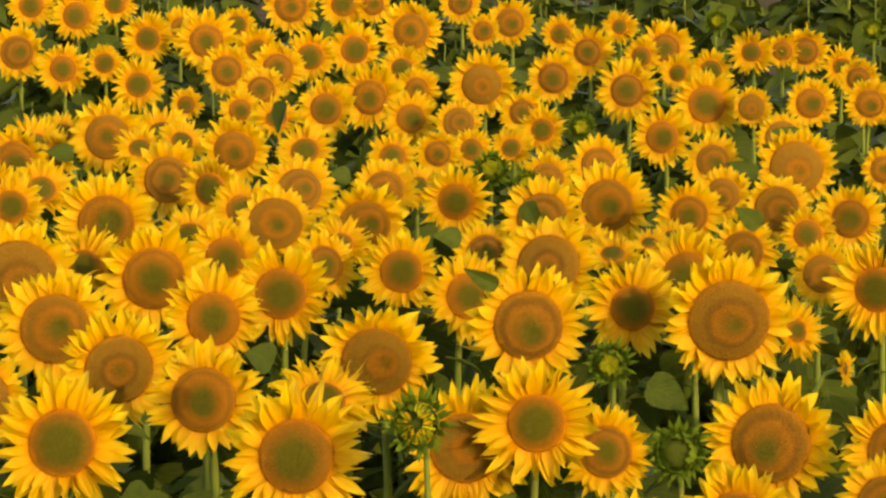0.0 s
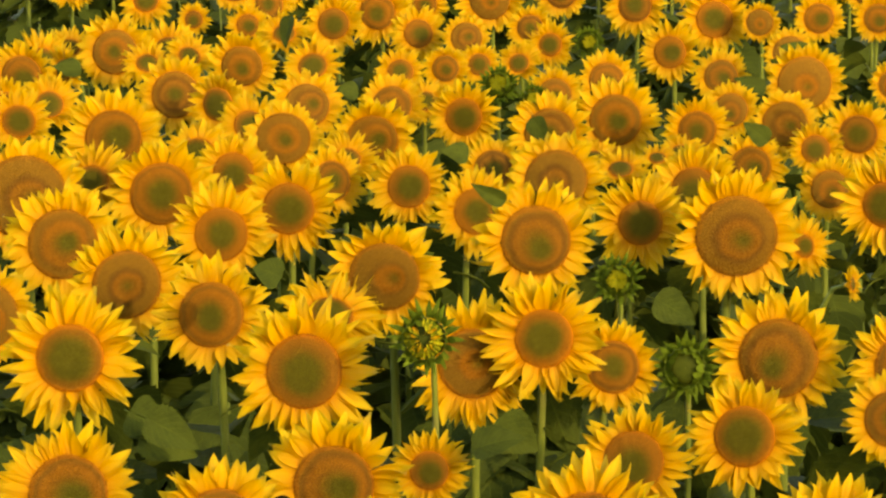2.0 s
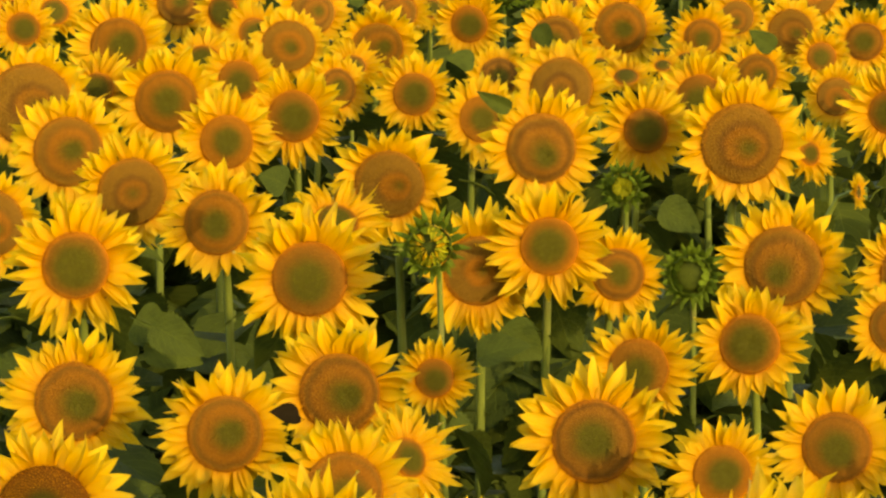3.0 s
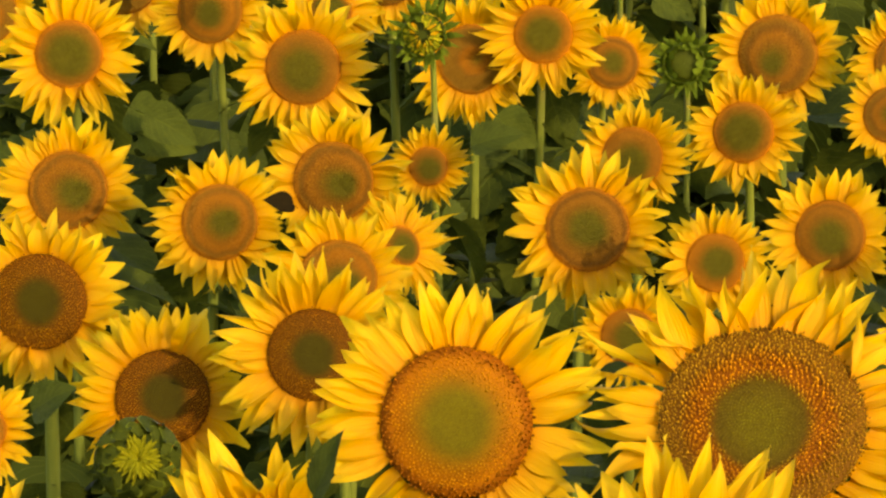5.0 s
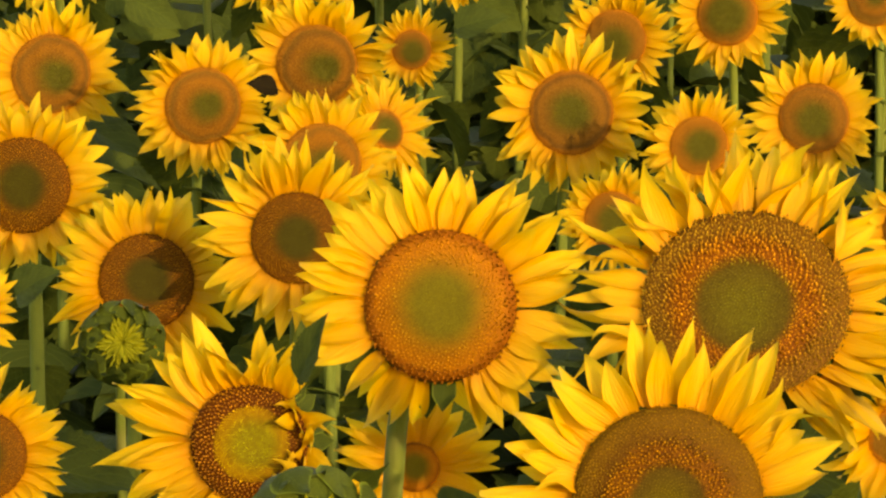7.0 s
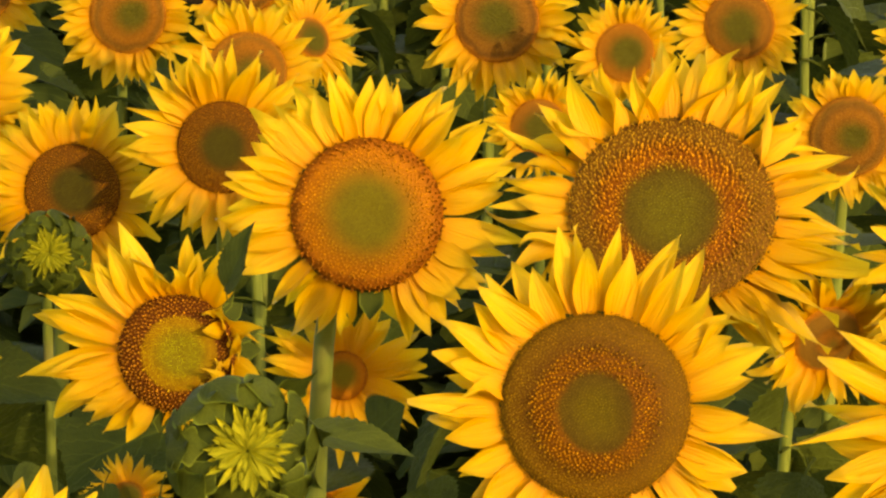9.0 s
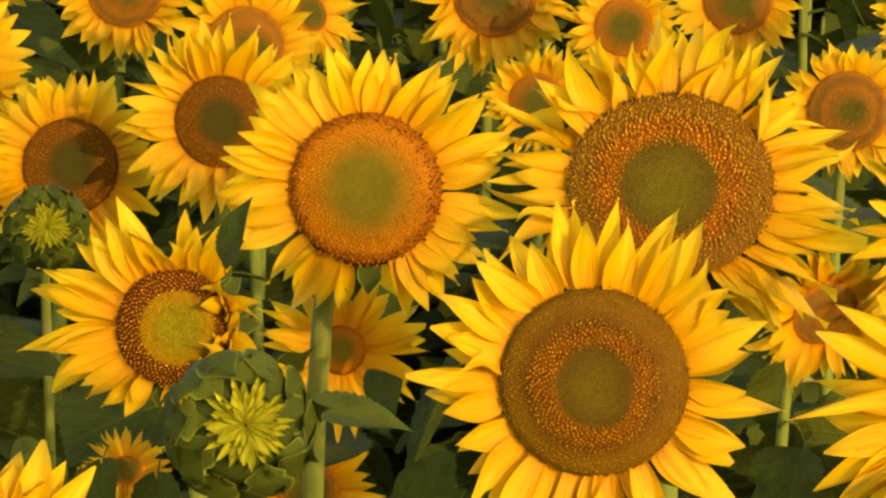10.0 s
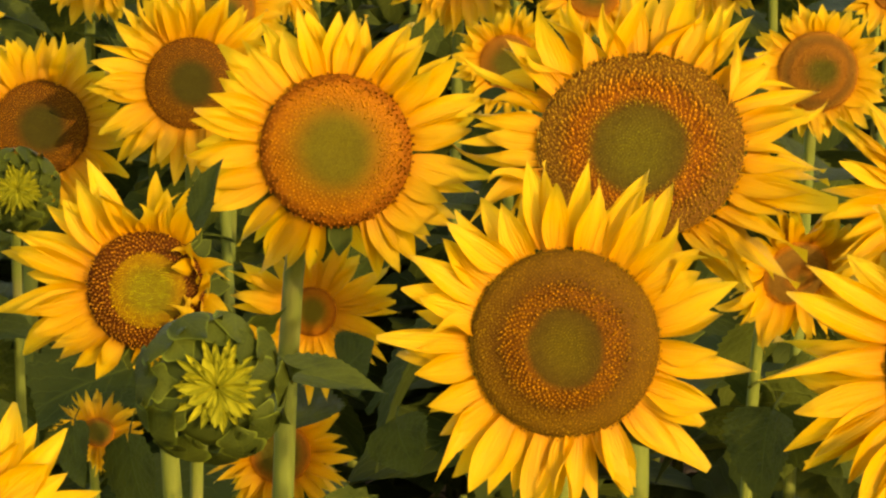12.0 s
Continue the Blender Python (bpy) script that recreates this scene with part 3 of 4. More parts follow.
CORE = bud_core()
TUFT_SHAPES = [strip(lambda v: petal_width(v, 0.64, 1.4), 4, 6, lambda u, v, k=k: (0.10 * (k - 1.5) * v * v, 0, (0.10 * k - 0.12) * v * v + 0.10 * u * u)) for k in range(4)]
TUFTS = [mesh_of("young_petal", *s[:2], TUFT, s[2]) for s in TUFT_SHAPES]


def bud_pieces(rng, tight):
    """Poses of the bracts and young petals on a bud of radius 1: (pose, which mesh, bract or not)."""
    made = []
    rings = ((9, 0.80, 0.14, 152, 0.44, 0.56), (10, 0.97, -0.06, 128, 0.60, 0.64), (10, 0.97, -0.34, 100, 0.66, 0.64))
    if not tight:
        rings = ((20, 0.72, -0.26, 26, 0.70, 0.20), (18, 0.74, -0.12, 58, 0.58, 0.26), (16, 0.76, 0.02, 98, 0.48, 0.36), (14, 0.68, 0.18, 135, 0.36, 0.36))
    for ring, (count, r0, z0, lift, length, width) in enumerate(rings):
        for i in range(count):
            a = (i + 0.5 * (ring % 2) + rng.uniform(-0.2, 0.2)) * 2 * math.pi / count
            spread = rng.random() < 0.10
            m = (Matrix.Rotation(a, 4, "Z") @ Matrix.Translation((0, r0, z0)) @ Euler((radians(lift + rng.uniform(-7, 6) - (40 if spread else 0)), radians(14 if tight else 0), radians(rng.uniform(-12, 12)))).to_matrix().to_4x4()
                 @ Matrix.Diagonal((width * (0.57 if spread else 1.0), (0.75 if spread else 1.0) * length * rng.uniform(0.8, 1.25), -0.5, 1)))
            made.append((m, rng.randrange(5 if tight else 4), True))
    for count, low, high, length, width in ((36, -2, 6, 0.56, 0.095), (30, 5, 14, 0.47, 0.085), (14, 12, 30, 0.34, 0.075)):
        for i in range(count):
            a = (i + rng.uniform(-0.3, 0.3)) * 2 * math.pi / count
            broad = 1.7 if count == 30 and rng.random() < 0.16 else 1.0
            m = (Matrix.Rotation(a, 4, "Z") @ Matrix.Translation((0, 0.02, 0.30)) @ Euler((radians(rng.uniform(low, high)), radians(rng.uniform(-16, 16)), radians(rng.uniform(-9, 9)))).to_matrix().to_4x4()
                 @ Matrix.Diagonal((width * broad, length * rng.uniform(0.75, 1.1), 0.3, 1)))
            made.append((m, i % 4, False))
    return made


def joined(name, pieces, shapes, skin):
    verts, faces, uvs = [], [], []
    for m, k in pieces:
        v, f, t = shapes[k]
        o = len(verts)
        verts += [tuple(m @ Vector(p)) for p in v]
        faces += [tuple(i + o for i in q) for q in f]
        uvs += t
    return mesh_of(name, verts, faces, skin, uvs)


FAR_BUD = bud_pieces(random.Random(77), False)
FAR_HUSK = joined("husk", [(m, k) for m, k, husk in FAR_BUD if husk], BRACT_SHAPES, BRACT_FRESH)
FAR_TUFT = joined("tuft", [(m, k) for m, k, husk in FAR_BUD if not husk], TUFT_SHAPES, TUFT)


def bud(x, y, z, size, near=0, manner=""):
    SEED[0] += 1
    rng = random.Random(SEED[0] * 7 + 1)
    root = new("sunflower_bud")
    facing = facing_frame(rng.uniform(-12, 12), rng.uniform(-22, -4))
    ahead = (facing @ Vector((0, 0, 1, 0))).to_3d()
    base = Vector((x - ahead.x * 0.12, y - ahead.y * 0.12 + 0.03, ground_height(y)))
    root.matrix_basis = Matrix.Translation(base)
    place = Vector((x, y, z)) - base
    tagged(root, "half-open green sunflower bud showing its first yellow petals" if manner == "open" else "green sunflower bud with spreading bracts and a green heart" if manner == "green" else "closed green sunflower bud with yellow-green petal tips", "flower bud", "sunflower buds")
    points = stalk(root, place - ahead * size * 0.7, ahead, 0.0055 + 0.025 * size)
    if near == 2:
        add_leaves(root, points, rng, 6, 0.15, 0.3, 0.60)
    else:
        add_leaves(root, points, rng, 9, 0.15, 0.3, 0.74)
    top = child("bud_head", CORE, root, Matrix.Translation(place) @ facing @ Matrix.Diagonal((size, size, size, 1)))
    if near:
        for m, k, husk in bud_pieces(rng, near == 2):
            if manner and not husk:
                continue
            child("bract" if husk else "young_petal", ((SCALES if near == 2 else BRACTS) if husk else TUFTS)[k], top, m)
    else:
        tagged(child("husk", FAR_HUSK, top, Matrix.Rotation(rng.uniform(0, 6.28), 4, "Z")), kind="stuff")
        tagged(child("tuft", FAR_TUFT, top, Matrix.Rotation(rng.uniform(0, 6.28), 4, "Z")), "yellow-green petal tips", kind="stuff")
    if manner == "open":
        # a ring of short petals folded inwards, with a gap where the heart shows
        for i in range(44):
            a = radians(-42 + 7.2 * i) + rng.uniform(-0.08, 0.08) + math.pi / 2
            r, z = (0.70, 0.30) if i % 2 else (0.58, 0.36)
            m = (Matrix.Rotation(a, 4, "Z") @ Matrix.Translation((0, r, z)) @ Euler((radians(rng.uniform(140, 172)), radians(rng.uniform(-25, 25)), 0)).to_matrix().to_4x4()
                 @ Matrix.Diagonal((0.13, 0.38 * rng.uniform(0.8, 1.2), -0.4, 1)))
            child("petal", (PETALS[i % 12] if i % 4 == 0 else TUFTS[i % 4]), top, m)
    return root


def leafy_plant(x, y, height):
    """A plant in leaf, with no flower showing."""
    SEED[0] += 1
    rng = random.Random(SEED[0] * 7 + 1)
    root = new("sunflower_plant")
    root.matrix_basis = pose(x, y, ground_height(y), 0, 0, rng.uniform(0, 360))
    tagged(root, "leafy sunflower plant without an open flower", "plant", "leafy plants between the sunflowers")
    stalk(root, Vector((rng.uniform(-0.06, 0.06), rng.uniform(-0.06, 0.06), height)), Vector((0, 0, 1)), 0.0042)
    far_foliage(root, rng, height)
    return root


# flowers and buds from the near rows to the far ones: place of the disc's middle, radii of disc and head, turn, nod, closeness
sunflower(-0.294, 2.65, 1.456, 0.0480, 0.1120, 6, -24, 2, "full")
sunflower(0.547, 2.94, 1.497, 0.0692, 0.1571, -18, -16, 2, "front")
fat_bud = bud(-0.100, 2.90, 1.500, 0.0680, 2)
front = sunflower(0.205, 3.00, 1.503, 0.0834, 0.1488, -4, -11, 2, "front")
folded = sunflower(-0.174, 3.25, 1.478, 0.0560, 0.1270, -4, -15, 2, "fold")
sunflower(-0.057, 3.76, 1.125, 0.0340, 0.0760, 1, -8, 1)
sunflower(-0.433, 3.30, 1.450, 0.0437, 0.0820, 7, -15, 2)
sunflower(0.305, 3.40, 1.574, 0.1014, 0.1690, -5, -41, 2, "ragged")
sunflower(-0.470, 3.47, 1.544, 0.0285, 0.0569, 8, -13, 1)
sunflower(-0.240, 3.50, 1.246, 0.0170, 0.0440, 11, -40, 1)
bud(-0.318, 3.55, 1.491, 0.0464, 2)
tall = sunflower(0.007, 3.46, 1.555, 0.0759, 0.1416, -0, -13, 2, "soft", -0.075)
sunflower(-0.164, 4.20, 1.437, 0.0556, 0.1168, 2, -12, 2)
sunflower(-0.020, 3.72, 1.303, 0.0270, 0.0870, 4, -22, 2, "full")
sunflower(0.682, 3.85, 1.382, 0.0500, 0.1330, -9, -14, 2, "front")
sunflower(-0.353, 4.29, 1.359, 0.0593, 0.1151, 5, -20, 2)
sunflower(0.529, 3.90, 1.285, 0.0400, 0.0871, 24, 6, 1, "old")
sunflower(0.596, 4.25, 1.433, 0.0490, 0.0830, -8, -12, 1)
sunflower(0.225, 4.40, 1.410, 0.0356, 0.0676, 4, -18, 1)
holder_m = sunflower(-0.551, 4.71, 1.381, 0.0649, 0.1160, 7, -11, 2)
sunflower(0.788, 4.86, 1.404, 0.0395, 0.0751, -9, -11, 1)
holder_n = sunflower(-0.155, 4.87, 1.375, 0.0548, 0.0979, 2, -17, 1)
sunflower(0.377, 4.99, 1.372, 0.0418, 0.0804, -4, -11, 1)
sunflower(-0.068, 5.11, 1.370, 0.0300, 0.0790, 40, -26, 1)
sunflower(0.559, 5.18, 1.370, 0.0518, 0.0960, -6, -10, 1)
sunflower(0.204, 5.22, 1.370, 0.0628, 0.1172, -2, -10, 1)
sunflower(-0.344, 5.27, 1.370, 0.0575, 0.1032, 4, -10, 1)
holder_k = sunflower(-0.594, 5.50, 1.372, 0.0619, 0.1132, 6, -10, 1)
sunflower(-0.183, 5.56, 1.373, 0.0640, 0.1156, 2, -4, 1)
holder_l = sunflower(-0.034, 5.66, 1.378, 0.0316, 0.0651, -10, -7, 1, "green")
sunflower(0.295, 5.72, 1.382, 0.0493, 0.0913, -3, -9, 1)
sunflower(0.486, 5.87, 1.394, 0.0507, 0.0986, -5, -9, 1)
sunflower(0.744, 5.98, 1.403, 0.0479, 0.0815, -7, -9, 1)
bud(-0.043, 6.10, 1.521, 0.0484, 1, "open")
sunflower(0.164, 6.25, 1.497, 0.0516, 0.1110, -2, -8, 1)
sunflower(-0.258, 6.27, 1.435, 0.0668, 0.1276, 2, -8, 1)
holder_j = bud(0.416, 6.30, 1.438, 0.0461, 1, "green")
sunflower(0.288, 6.30, 1.438, 0.0471, 0.0851, 8, -8, 1)
sunflower(0.809, 6.30, 1.438, 0.0585, 0.1059, -7, -8, 1)
sunflower(-0.684, 6.40, 1.437, 0.0613, 0.1277, 6, -8, 1)
sunflower(0.589, 6.40, 1.437, 0.0714, 0.1204, -5, -8, 1)
holder_o = sunflower(0.039, 6.29, 1.446, 0.0619, 0.1159, -0, -8, 1, "old")
sunflower(-0.902, 6.89, 1.438, 0.0660, 0.1045, 7, -7, 1)
sunflower(-0.463, 6.90, 1.439, 0.0636, 0.1118, 4, -7, 1)
holder_i = sunflower(-0.232, 6.91, 1.439, 0.0438, 0.1008, 9, -43, 1)
sunflower(-0.658, 7.25, 1.447, 0.0714, 0.1209, 12, 11, 1, "old")
sunflower(0.816, 7.25, 1.449, 0.0150, 0.0330, 62, -10, 0)
bud(0.342, 7.31, 1.449, 0.0417, 1)
sunflower(-0.136, 7.34, 1.450, 0.0732, 0.1220, 1, 8, 1, "old")
sunflower(-0.837, 7.72, 1.467, 0.0760, 0.1287, 6, -6, 1)
sunflower(0.810, 8.20, 1.399, 0.0280, 0.0720, 34, -12, 1)
holder_a = sunflower(0.185, 7.76, 1.470, 0.0760, 0.1288, -1, -6, 1)
sunflower(0.625, 7.82, 1.472, 0.0904, 0.1425, -5, 3, 1)
sunflower(-0.503, 7.84, 1.473, 0.0596, 0.1142, 14, -6, 1)
sunflower(0.427, 8.06, 1.470, 0.0509, 0.1121, 4, -6, 1)
sunflower(0.060, 8.20, 1.478, 0.0543, 0.1035, 21, -6, 1)
sunflower(-0.373, 8.24, 1.480, 0.0599, 0.1172, 3, -6, 1)
sunflower(1.008, 8.31, 1.481, 0.0528, 0.1162, -7, -6, 1)
sunflower(-1.001, 8.42, 1.484, 0.0989, 0.1471, 7, -12, 1, "old")
sunflower(-0.685, 8.48, 1.486, 0.0751, 0.1342, 12, 0, 1)
sunflower(0.580, 8.53, 1.488, 0.0566, 0.1079, -4, -12, 1)
sunflower(0.905, 8.55, 1.489, 0.0461, 0.0746, -6, -6, 0)
sunflower(-0.100, 8.59, 1.490, 0.0515, 0.0976, 1, -6, 1)
holder_h = sunflower(0.255, 8.68, 1.494, 0.0767, 0.1233, -2, -18, 1, "old")
sunflower(-0.286, 8.68, 1.494, 0.0493, 0.0877, 23, -12, 1)
sunflower(-0.868, 8.68, 1.494, 0.0413, 0.1032, 6, -36, 1)
sunflower(-0.534, 8.81, 1.499, 0.0501, 0.0974, 10, -6, 1)
sunflower(0.420, 8.86, 1.502, 0.0308, 0.0755, -10, -53, 0)
holder_b = sunflower(0.106, 8.88, 1.502, 0.0476, 0.0811, -1, -17, 0)
holder_c = sunflower(0.745, 8.90, 1.504, 0.0507, 0.0873, -5, -17, 1)
sunflower(-0.259, 9.02, 1.509, 0.0341, 0.0824, 2, -35, 0)
sunflower(0.364, 9.02, 1.509, 0.0284, 0.0711, -2, -41, 0)
sunflower(0.521, 9.04, 1.510, 0.0214, 0.0684, -3, -53, 0)
sunflower(-0.645, 9.12, 1.515, 0.0432, 0.0951, 4, -35, 1)
sunflower(0.584, 9.12, 1.515, 0.0259, 0.0662, -4, -41, 0)
sunflower(0.933, 9.17, 1.518, 0.0377, 0.0726, -6, -5, 0)
sunflower(-0.204, 9.33, 1.525, 0.0676, 0.1146, 1, 19, 1)
sunflower(-0.437, 9.37, 1.525, 0.0709, 0.1034, 3, -23, 1)
sunflower(-0.880, 9.37, 1.525, 0.0741, 0.1334, 5, -5, 1)
sunflower(0.263, 9.48, 1.525, 0.0687, 0.1119, -2, -11, 1)
sunflower(1.076, 9.48, 1.525, 0.0510, 0.0931, -6, -5, 1)
sunflower(0.658, 9.59, 1.525, 0.0515, 0.0908, -4, -5, 1)
sunflower(-0.544, 9.71, 1.525, 0.0429, 0.0888, 3, -23, 0)
sunflower(0.906, 9.74, 1.526, 0.0616, 0.0924, -5, -11, 1)
sunflower(-1.180, 9.81, 1.526, 0.0467, 0.0964, 7, -23, 1)
sunflower(0.451, 9.84, 1.526, 0.0713, 0.1241, -3, -5, 1)
holder_g = sunflower(0.036, 9.93, 1.527, 0.0516, 0.1000, -0, -5, 1)
sunflower(0.789, 10.11, 1.529, 0.0478, 0.0766, -4, -5, 0)
sunflower(-0.167, 10.22, 1.531, 0.0579, 0.0997, 1, -17, 0)
sunflower(-0.408, 10.22, 1.531, 0.0644, 0.1046, 9, -17, 0)
sunflower(-0.664, 10.25, 1.531, 0.0485, 0.0970, -24, -5, 0)
sunflower(-1.143, 10.25, 1.531, 0.0406, 0.0909, 20, -29, 0)
sunflower(-1.264, 10.25, 1.531, 0.0358, 0.0780, 7, -5, 0)
sunflower(-0.071, 10.33, 1.532, 0.0325, 0.0747, 0, -29, 0)
bud(0.239, 10.40, 1.534, 0.0360, 0)
holder_f = sunflower(-0.804, 10.50, 1.536, 0.0696, 0.1160, 4, -4, 0)
sunflower(0.304, 10.50, 1.536, 0.0496, 0.0826, -2, -4, 0)
bud(0.142, 10.77, 1.542, 0.0508, 0)
sunflower(1.322, 10.77, 1.542, 0.0426, 0.0716, -7, -4, 0)
holder_d = sunflower(1.062, 10.80, 1.543, 0.0819, 0.1279, 1, 8, 0, "old")
sunflower(0.472, 10.88, 1.545, 0.0548, 0.0959, -2, -16, 0)
sunflower(-1.307, 10.96, 1.547, 0.0659, 0.1180, -7, -4, 0)
sunflower(0.825, 10.99, 1.548, 0.0520, 0.0901, -4, -16, 0)
sunflower(-0.155, 11.09, 1.552, 0.0418, 0.0802, 1, -22, 0)
sunflower(-1.197, 11.13, 1.553, 0.0352, 0.0845, -36, -4, 0)
sunflower(-0.016, 11.18, 1.555, 0.0422, 0.0738, 0, -4, 0)
sunflower(-0.431, 11.24, 1.557, 0.0459, 0.0919, 2, -28, 0)
sunflower(-0.652, 11.25, 1.557, 0.0655, 0.1063, 3, 14, 0)
sunflower(0.090, 11.28, 1.559, 0.0355, 0.0674, -0, -4, 0)
sunflower(-0.954, 11.32, 1.560, 0.0357, 0.0929, 12, -40, 0)
sunflower(0.215, 11.32, 1.560, 0.0320, 0.0748, -1, -28, 0)
sunflower(-1.291, 11.38, 1.563, 0.0450, 0.1008, 6, -28, 0)
holder_e = sunflower(-0.834, 11.50, 1.567, 0.0362, 0.0942, 18, -40, 0)
sunflower(1.097, 11.62, 1.566, 0.0587, 0.0917, -5, -16, 0)
sunflower(-1.089, 11.68, 1.566, 0.0737, 0.1216, 5, -4, 0)
sunflower(0.711, 11.68, 1.566, 0.0533, 0.1011, -3, -4, 0)
sunflower(-0.930, 11.88, 1.565, 0.0449, 0.1123, -10, -40, 0)
sunflower(-1.257, 11.88, 1.565, 0.0338, 0.0825, 6, -34, 0)
sunflower(0.332, 12.00, 1.565, 0.0396, 0.0867, -2, -4, 0)
bud(0.464, 12.12, 1.564, 0.0438, 0)
sunflower(0.054, 12.32, 1.564, 0.0542, 0.0852, -0, -16, 0)
sunflower(-0.112, 12.50, 1.565, 0.0510, 0.0942, 1, -4, 0)
sunflower(-0.577, 12.50, 1.565, 0.0393, 0.0884, 3, -40, 0)
sunflower(0.282, 12.75, 1.566, 0.0481, 0.0841, -1, -4, 0)
sunflower(-0.725, 12.88, 1.567, 0.0405, 0.0769, 3, -4, 0)
sunflower(-0.420, 12.93, 1.568, 0.0569, 0.1056, 2, -4, 0)
sunflower(1.114, 13.00, 1.568, 0.0492, 0.0738, -5, -3, 0, "old")
sunflower(-0.935, 13.12, 1.570, 0.0331, 0.0620, 4, -3, 0)
sunflower(0.960, 13.12, 1.570, 0.0682, 0.1281, -4, -3, 0)
sunflower(1.346, 13.18, 1.570, 0.0561, 0.0998, -6, -3, 0)
sunflower(1.563, 13.18, 1.570, 0.0542, 0.0958, -7, -3, 0)
sunflower(-0.272, 13.45, 1.574, 0.0676, 0.1225, 1, -3, 0)
sunflower(-0.694, 13.75, 1.579, 0.0562, 0.0994, 3, -21, 0)
sunflower(0.703, 13.75, 1.579, 0.0648, 0.1167, -3, -3, 0)
sunflower(-0.100, 13.80, 1.580, 0.0477, 0.0866, 0, -3, 0)
sunflower(-1.183, 14.00, 1.585, 0.0507, 0.1058, 5, -3, 0)
sunflower(0.151, 14.00, 1.585, 0.0791, 0.1275, -1, -3, 0, "old")
sunflower(1.644, 14.25, 1.591, 0.0495, 0.0855, -7, -3, 0)
sunflower(0.439, 14.30, 1.592, 0.0629, 0.1123, -2, -3, 0)
sunflower(0.945, 14.50, 1.598, 0.0365, 0.0775, -4, -3, 0)
sunflower(-0.876, 14.62, 1.601, 0.0644, 0.1149, 3, -3, 0)
sunflower(1.086, 14.62, 1.601, 0.0460, 0.0920, -4, -3, 0)
sunflower(-0.166, 14.70, 1.604, 0.0461, 0.0969, 1, -3, 0)
sunflower(-0.673, 14.70, 1.604, 0.0647, 0.1154, 3, -3, 0)
sunflower(-1.548, 14.70, 1.604, 0.0557, 0.1067, 6, -3, 0)
sunflower(1.637, 14.80, 1.607, 0.0374, 0.0841, -6, -3, 0)
sunflower(-1.403, 14.95, 1.612, 0.0424, 0.0825, 5, -3, 0)
sunflower(-0.559, 15.25, 1.623, 0.0575, 0.1149, 2, -3, 0)
sunflower(0.839, 15.25, 1.623, 0.0431, 0.0815, -3, -3, 0)
sunflower(-1.822, 15.43, 1.629, 0.0731, 0.1267, 7, -3, 0)
sunflower(0.620, 15.45, 1.630, 0.0606, 0.1091, -2, -3, 0)
sunflower(1.321, 15.45, 1.630, 0.0438, 0.0973, -5, -3, 0)
sunflower(1.459, 15.50, 1.632, 0.0440, 0.0781, -5, -3, 0)
sunflower(1.556, 15.50, 1.632, 0.0611, 0.1075, -6, -3, 0)
sunflower(-0.380, 15.55, 1.635, 0.0610, 0.1171, 1, -3, 0)
sunflower(-0.801, 15.55, 1.635, 0.0488, 0.0977, 3, -3, 0)
sunflower(0.964, 15.62, 1.638, 0.0638, 0.1179, -4, -3, 0)
sunflower(-1.046, 15.95, 1.652, 0.0752, 0.1379, 4, -3, 0)
sunflower(-1.312, 16.05, 1.657, 0.0556, 0.1136, 5, -3, 0)
sunflower(0.529, 16.25, 1.667, 0.0459, 0.0867, -2, -2, 0)
bud(1.951, 16.38, 1.673, 0.0491, 0)
sunflower(-0.144, 16.38, 1.673, 0.0822, 0.1412, 1, -2, 0)
sunflower(0.182, 16.38, 1.673, 0.0462, 0.0822, -1, -2, 0)
sunflower(-1.193, 16.50, 1.680, 0.0519, 0.0986, 4, -2, 0)
sunflower(0.811, 16.55, 1.683, 0.0364, 0.0831, -3, -2, 0)
sunflower(-0.947, 16.62, 1.687, 0.0470, 0.0940, 3, -2, 0)
sunflower(0.312, 16.75, 1.694, 0.0683, 0.1182, -1, -2, 0)
bud(1.272, 16.80, 1.696, 0.0502, 0)
sunflower(-1.731, 17.05, 1.711, 0.0645, 0.1209, 6, -2, 0)
sunflower(-0.736, 17.50, 1.740, 0.0824, 0.1373, 2, -2, 0)
sunflower(-1.995, 17.50, 1.740, 0.0607, 0.1160, 7, -2, 0)
sunflower(-0.340, 17.55, 1.743, 0.0550, 0.0963, 1, -2, 0)
sunflower(-0.483, 17.55, 1.743, 0.0605, 0.1156, 2, -2, 0)
sunflower(-1.596, 17.62, 1.748, 0.0555, 0.1054, 5, -2, 0)
sunflower(0.085, 17.62, 1.748, 0.0608, 0.1050, -0, -2, 0)

# single leaves that stand out: stalk end, tip, breadth
leaf_between(fat_bud, (-0.048, 2.950, 1.500), (0.058, 2.930, 1.485), 0.055, side=(0.0, -0.15, 1.0))
leaf_between(folded, (-0.125, 3.200, 1.556), (-0.097, 3.180, 1.629), 0.038)
leaf_between(front, (0.430, 3.320, 1.325), (0.405, 3.290, 1.235), 0.110, side=(-0.85, -0.50, 0.05))
leaf_between(front, (0.440, 3.330, 1.320), (0.495, 3.300, 1.250), 0.100, side=(-0.80, -0.52, -0.15))
leaf_between(tall, (0.011, 3.320, 1.370), (0.038, 3.300, 1.411), 0.073)
leaf_between(tall, (0.062, 3.300, 1.327), (0.075, 3.270, 1.274), 0.120, side=(-0.85, -0.50, 0.05))
leaf_between(front, (0.182, 3.550, 1.585), (0.150, 3.530, 1.595), 0.022)
leaf_between(holder_a, (0.114, 7.500, 1.589), (0.037, 7.480, 1.621), 0.038, side=(-0.75, -0.60, 0.25))
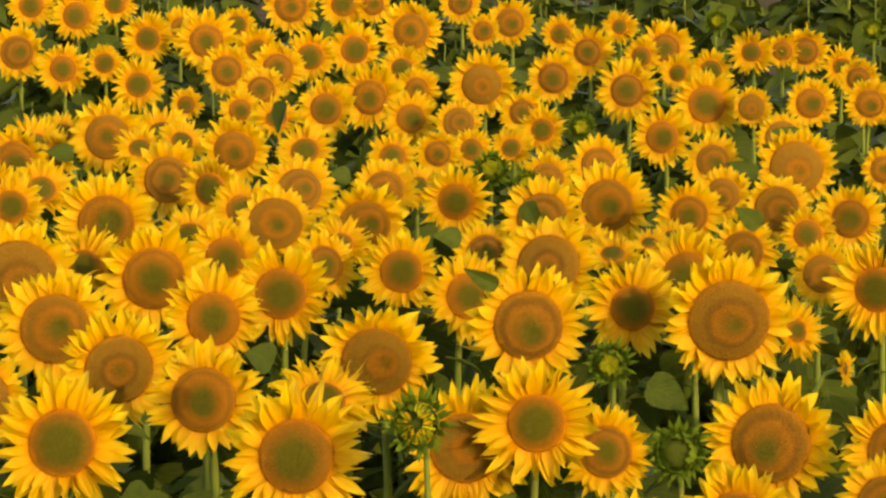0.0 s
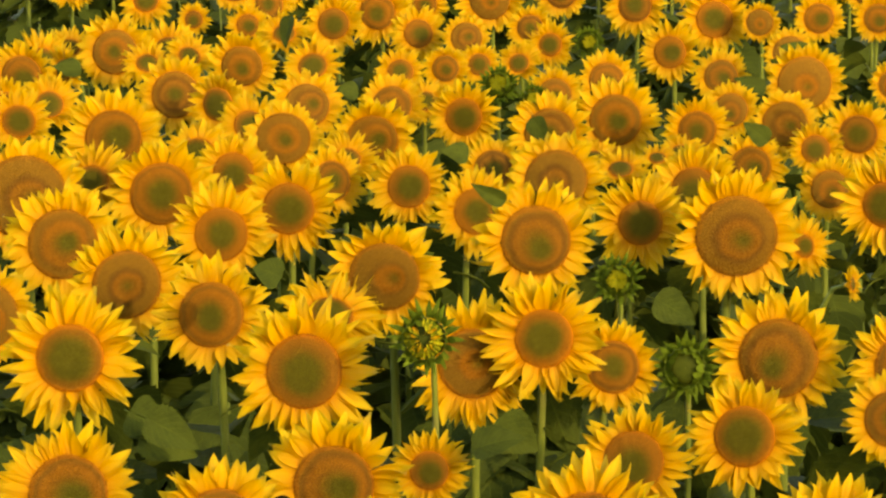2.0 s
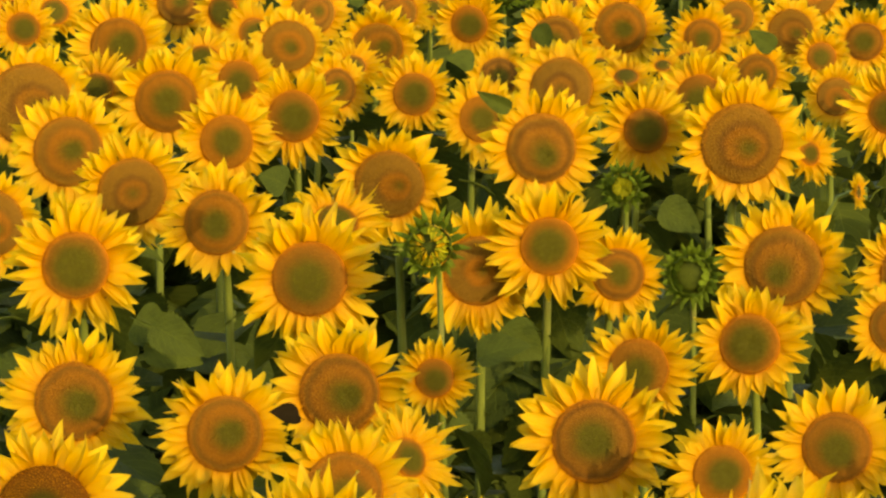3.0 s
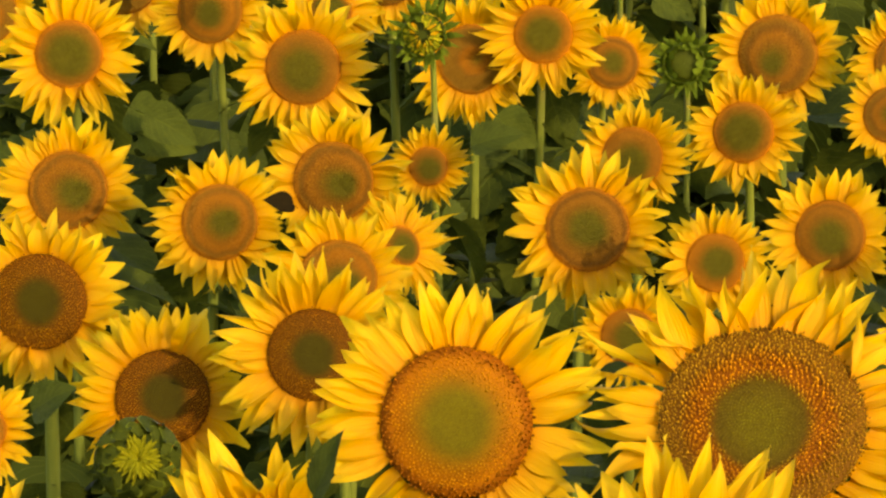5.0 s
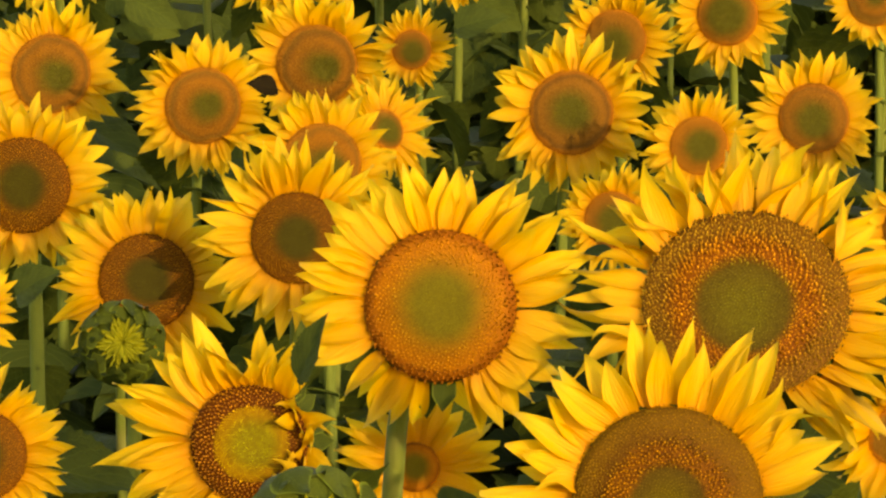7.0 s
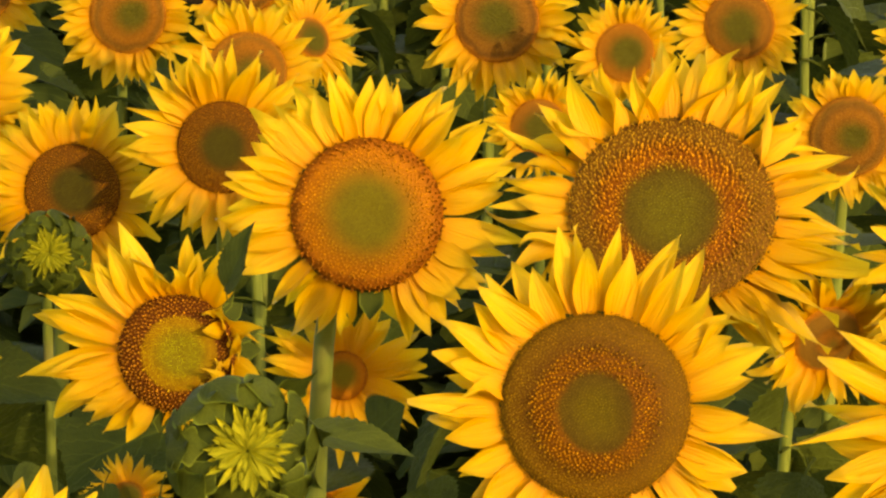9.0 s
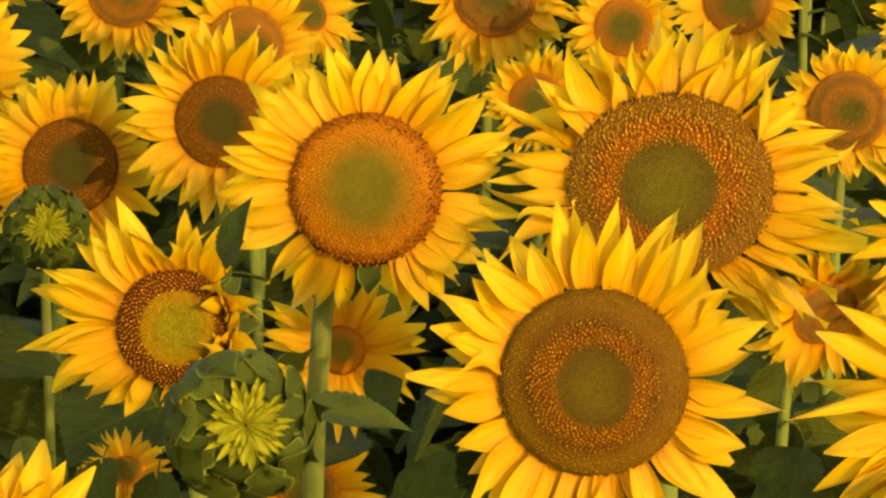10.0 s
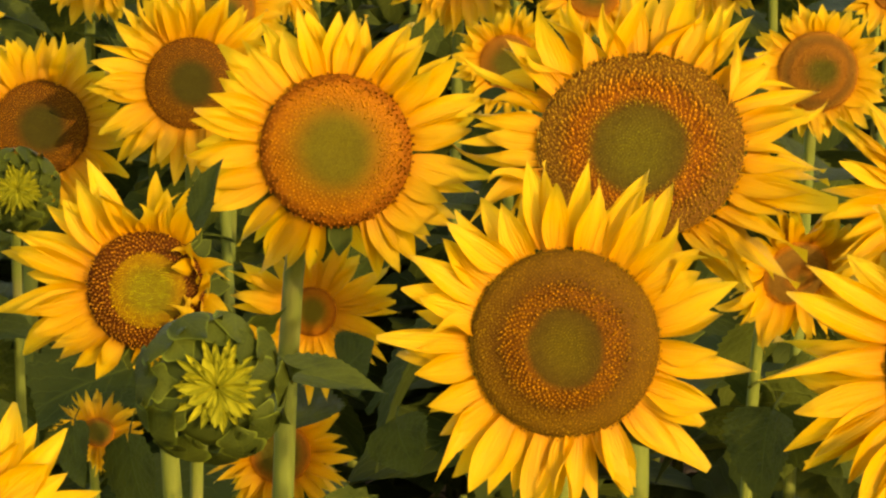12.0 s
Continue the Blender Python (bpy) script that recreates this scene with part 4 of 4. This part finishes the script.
leaf_between(holder_b, (0.202, 8.800, 1.634), (0.236, 8.780, 1.566), 0.055)
leaf_between(holder_c, (0.760, 8.600, 1.599), (0.697, 8.580, 1.648), 0.051)
leaf_between(holder_d, (0.918, 10.500, 1.549), (0.817, 10.480, 1.592), 0.056)
leaf_between(holder_d, (1.099, 11.000, 1.608), (1.002, 10.980, 1.653), 0.065)
leaf_between(holder_e, (-0.517, 11.600, 1.687), (-0.544, 11.580, 1.579), 0.069)
leaf_between(holder_f, (-1.079, 10.500, 1.607), (-1.167, 10.480, 1.625), 0.066)
leaf_between(holder_g, (-0.253, 9.800, 1.605), (-0.314, 9.780, 1.622), 0.061)
leaf_between(holder_h, (0.042, 8.600, 1.565), (-0.026, 8.580, 1.587), 0.059)
leaf_between(holder_i, (-0.314, 6.600, 1.556), (-0.365, 6.580, 1.585), 0.062)
leaf_between(holder_j, (0.380, 6.600, 1.514), (0.463, 6.580, 1.475), 0.066)
leaf_between(holder_k, (-0.478, 5.600, 1.474), (-0.388, 5.580, 1.433), 0.064)
leaf_between(holder_k, (-0.514, 5.700, 1.465), (-0.458, 5.680, 1.441), 0.071)
leaf_between(holder_l, (0.076, 5.700, 1.451), (0.140, 5.680, 1.395), 0.078)
leaf_between(holder_l, (0.037, 5.600, 1.423), (0.117, 5.580, 1.463), 0.062)
leaf_between(holder_m, (-0.502, 4.200, 1.366), (-0.451, 4.180, 1.413), 0.059)
leaf_between(holder_k, (-0.498, 5.700, 1.422), (-0.397, 5.680, 1.398), 0.062)
leaf_between(holder_n, (-0.208, 4.700, 1.516), (-0.250, 4.680, 1.529), 0.034, True)
leaf_between(holder_o, (-0.022, 6.450, 1.400), (0.067, 6.430, 1.407), 0.030)
leaf_between(folded, (-0.307, 3.000, 1.424), (-0.265, 2.980, 1.446), 0.056)
leaf_between(fat_bud, (-0.186, 3.100, 1.385), (-0.170, 3.060, 1.285), 0.100, side=(-0.85, -0.50, 0.05))
leaf_between(folded, (-0.238, 3.140, 1.385), (-0.236, 3.110, 1.325), 0.080, side=(-0.85, -0.50, 0.05))

# plants in leaf that fill the field between and behind the flowers
field = random.Random(5)
for i in range(110):
    y = 5.6 + 11.6 * (i / 110) ** 0.9
    reach = y * 0.135 + 0.25
    leafy_plant(field.uniform(-reach, reach), y + field.uniform(-0.2, 0.2), field.uniform(0.95, 1.14) + 0.12 * (y > 12))
# the far rows, mostly in leaf
for i in range(130):
    y = 17.4 + 11.0 * i / 130
    reach = y * 0.14 + 0.4
    leafy_plant(field.uniform(-reach, reach), y, field.uniform(1.2, 1.42))
for i in range(24):
    y = 21.0 + 7.0 * i / 24
    reach = y * 0.14 + 0.4
    sunflower(field.uniform(-reach, reach), y, EYE - y * 0.034 + field.uniform(0, 0.1), 0.07, 0.13, field.uniform(-10, 10), field.uniform(-8, 8), 0)
# the field goes on to both sides
for i in range(60):
    y = 4.0 + 13.0 * i / 60
    side = (-1) ** i * (y * 0.135 + field.uniform(0.35, 1.6))
    sunflower(side, y, 1.42 + ground_height(y) + field.uniform(-0.08, 0.1), field.uniform(0.055, 0.075), field.uniform(0.11, 0.13), field.uniform(-10, 10), field.uniform(-14, 0), 0)
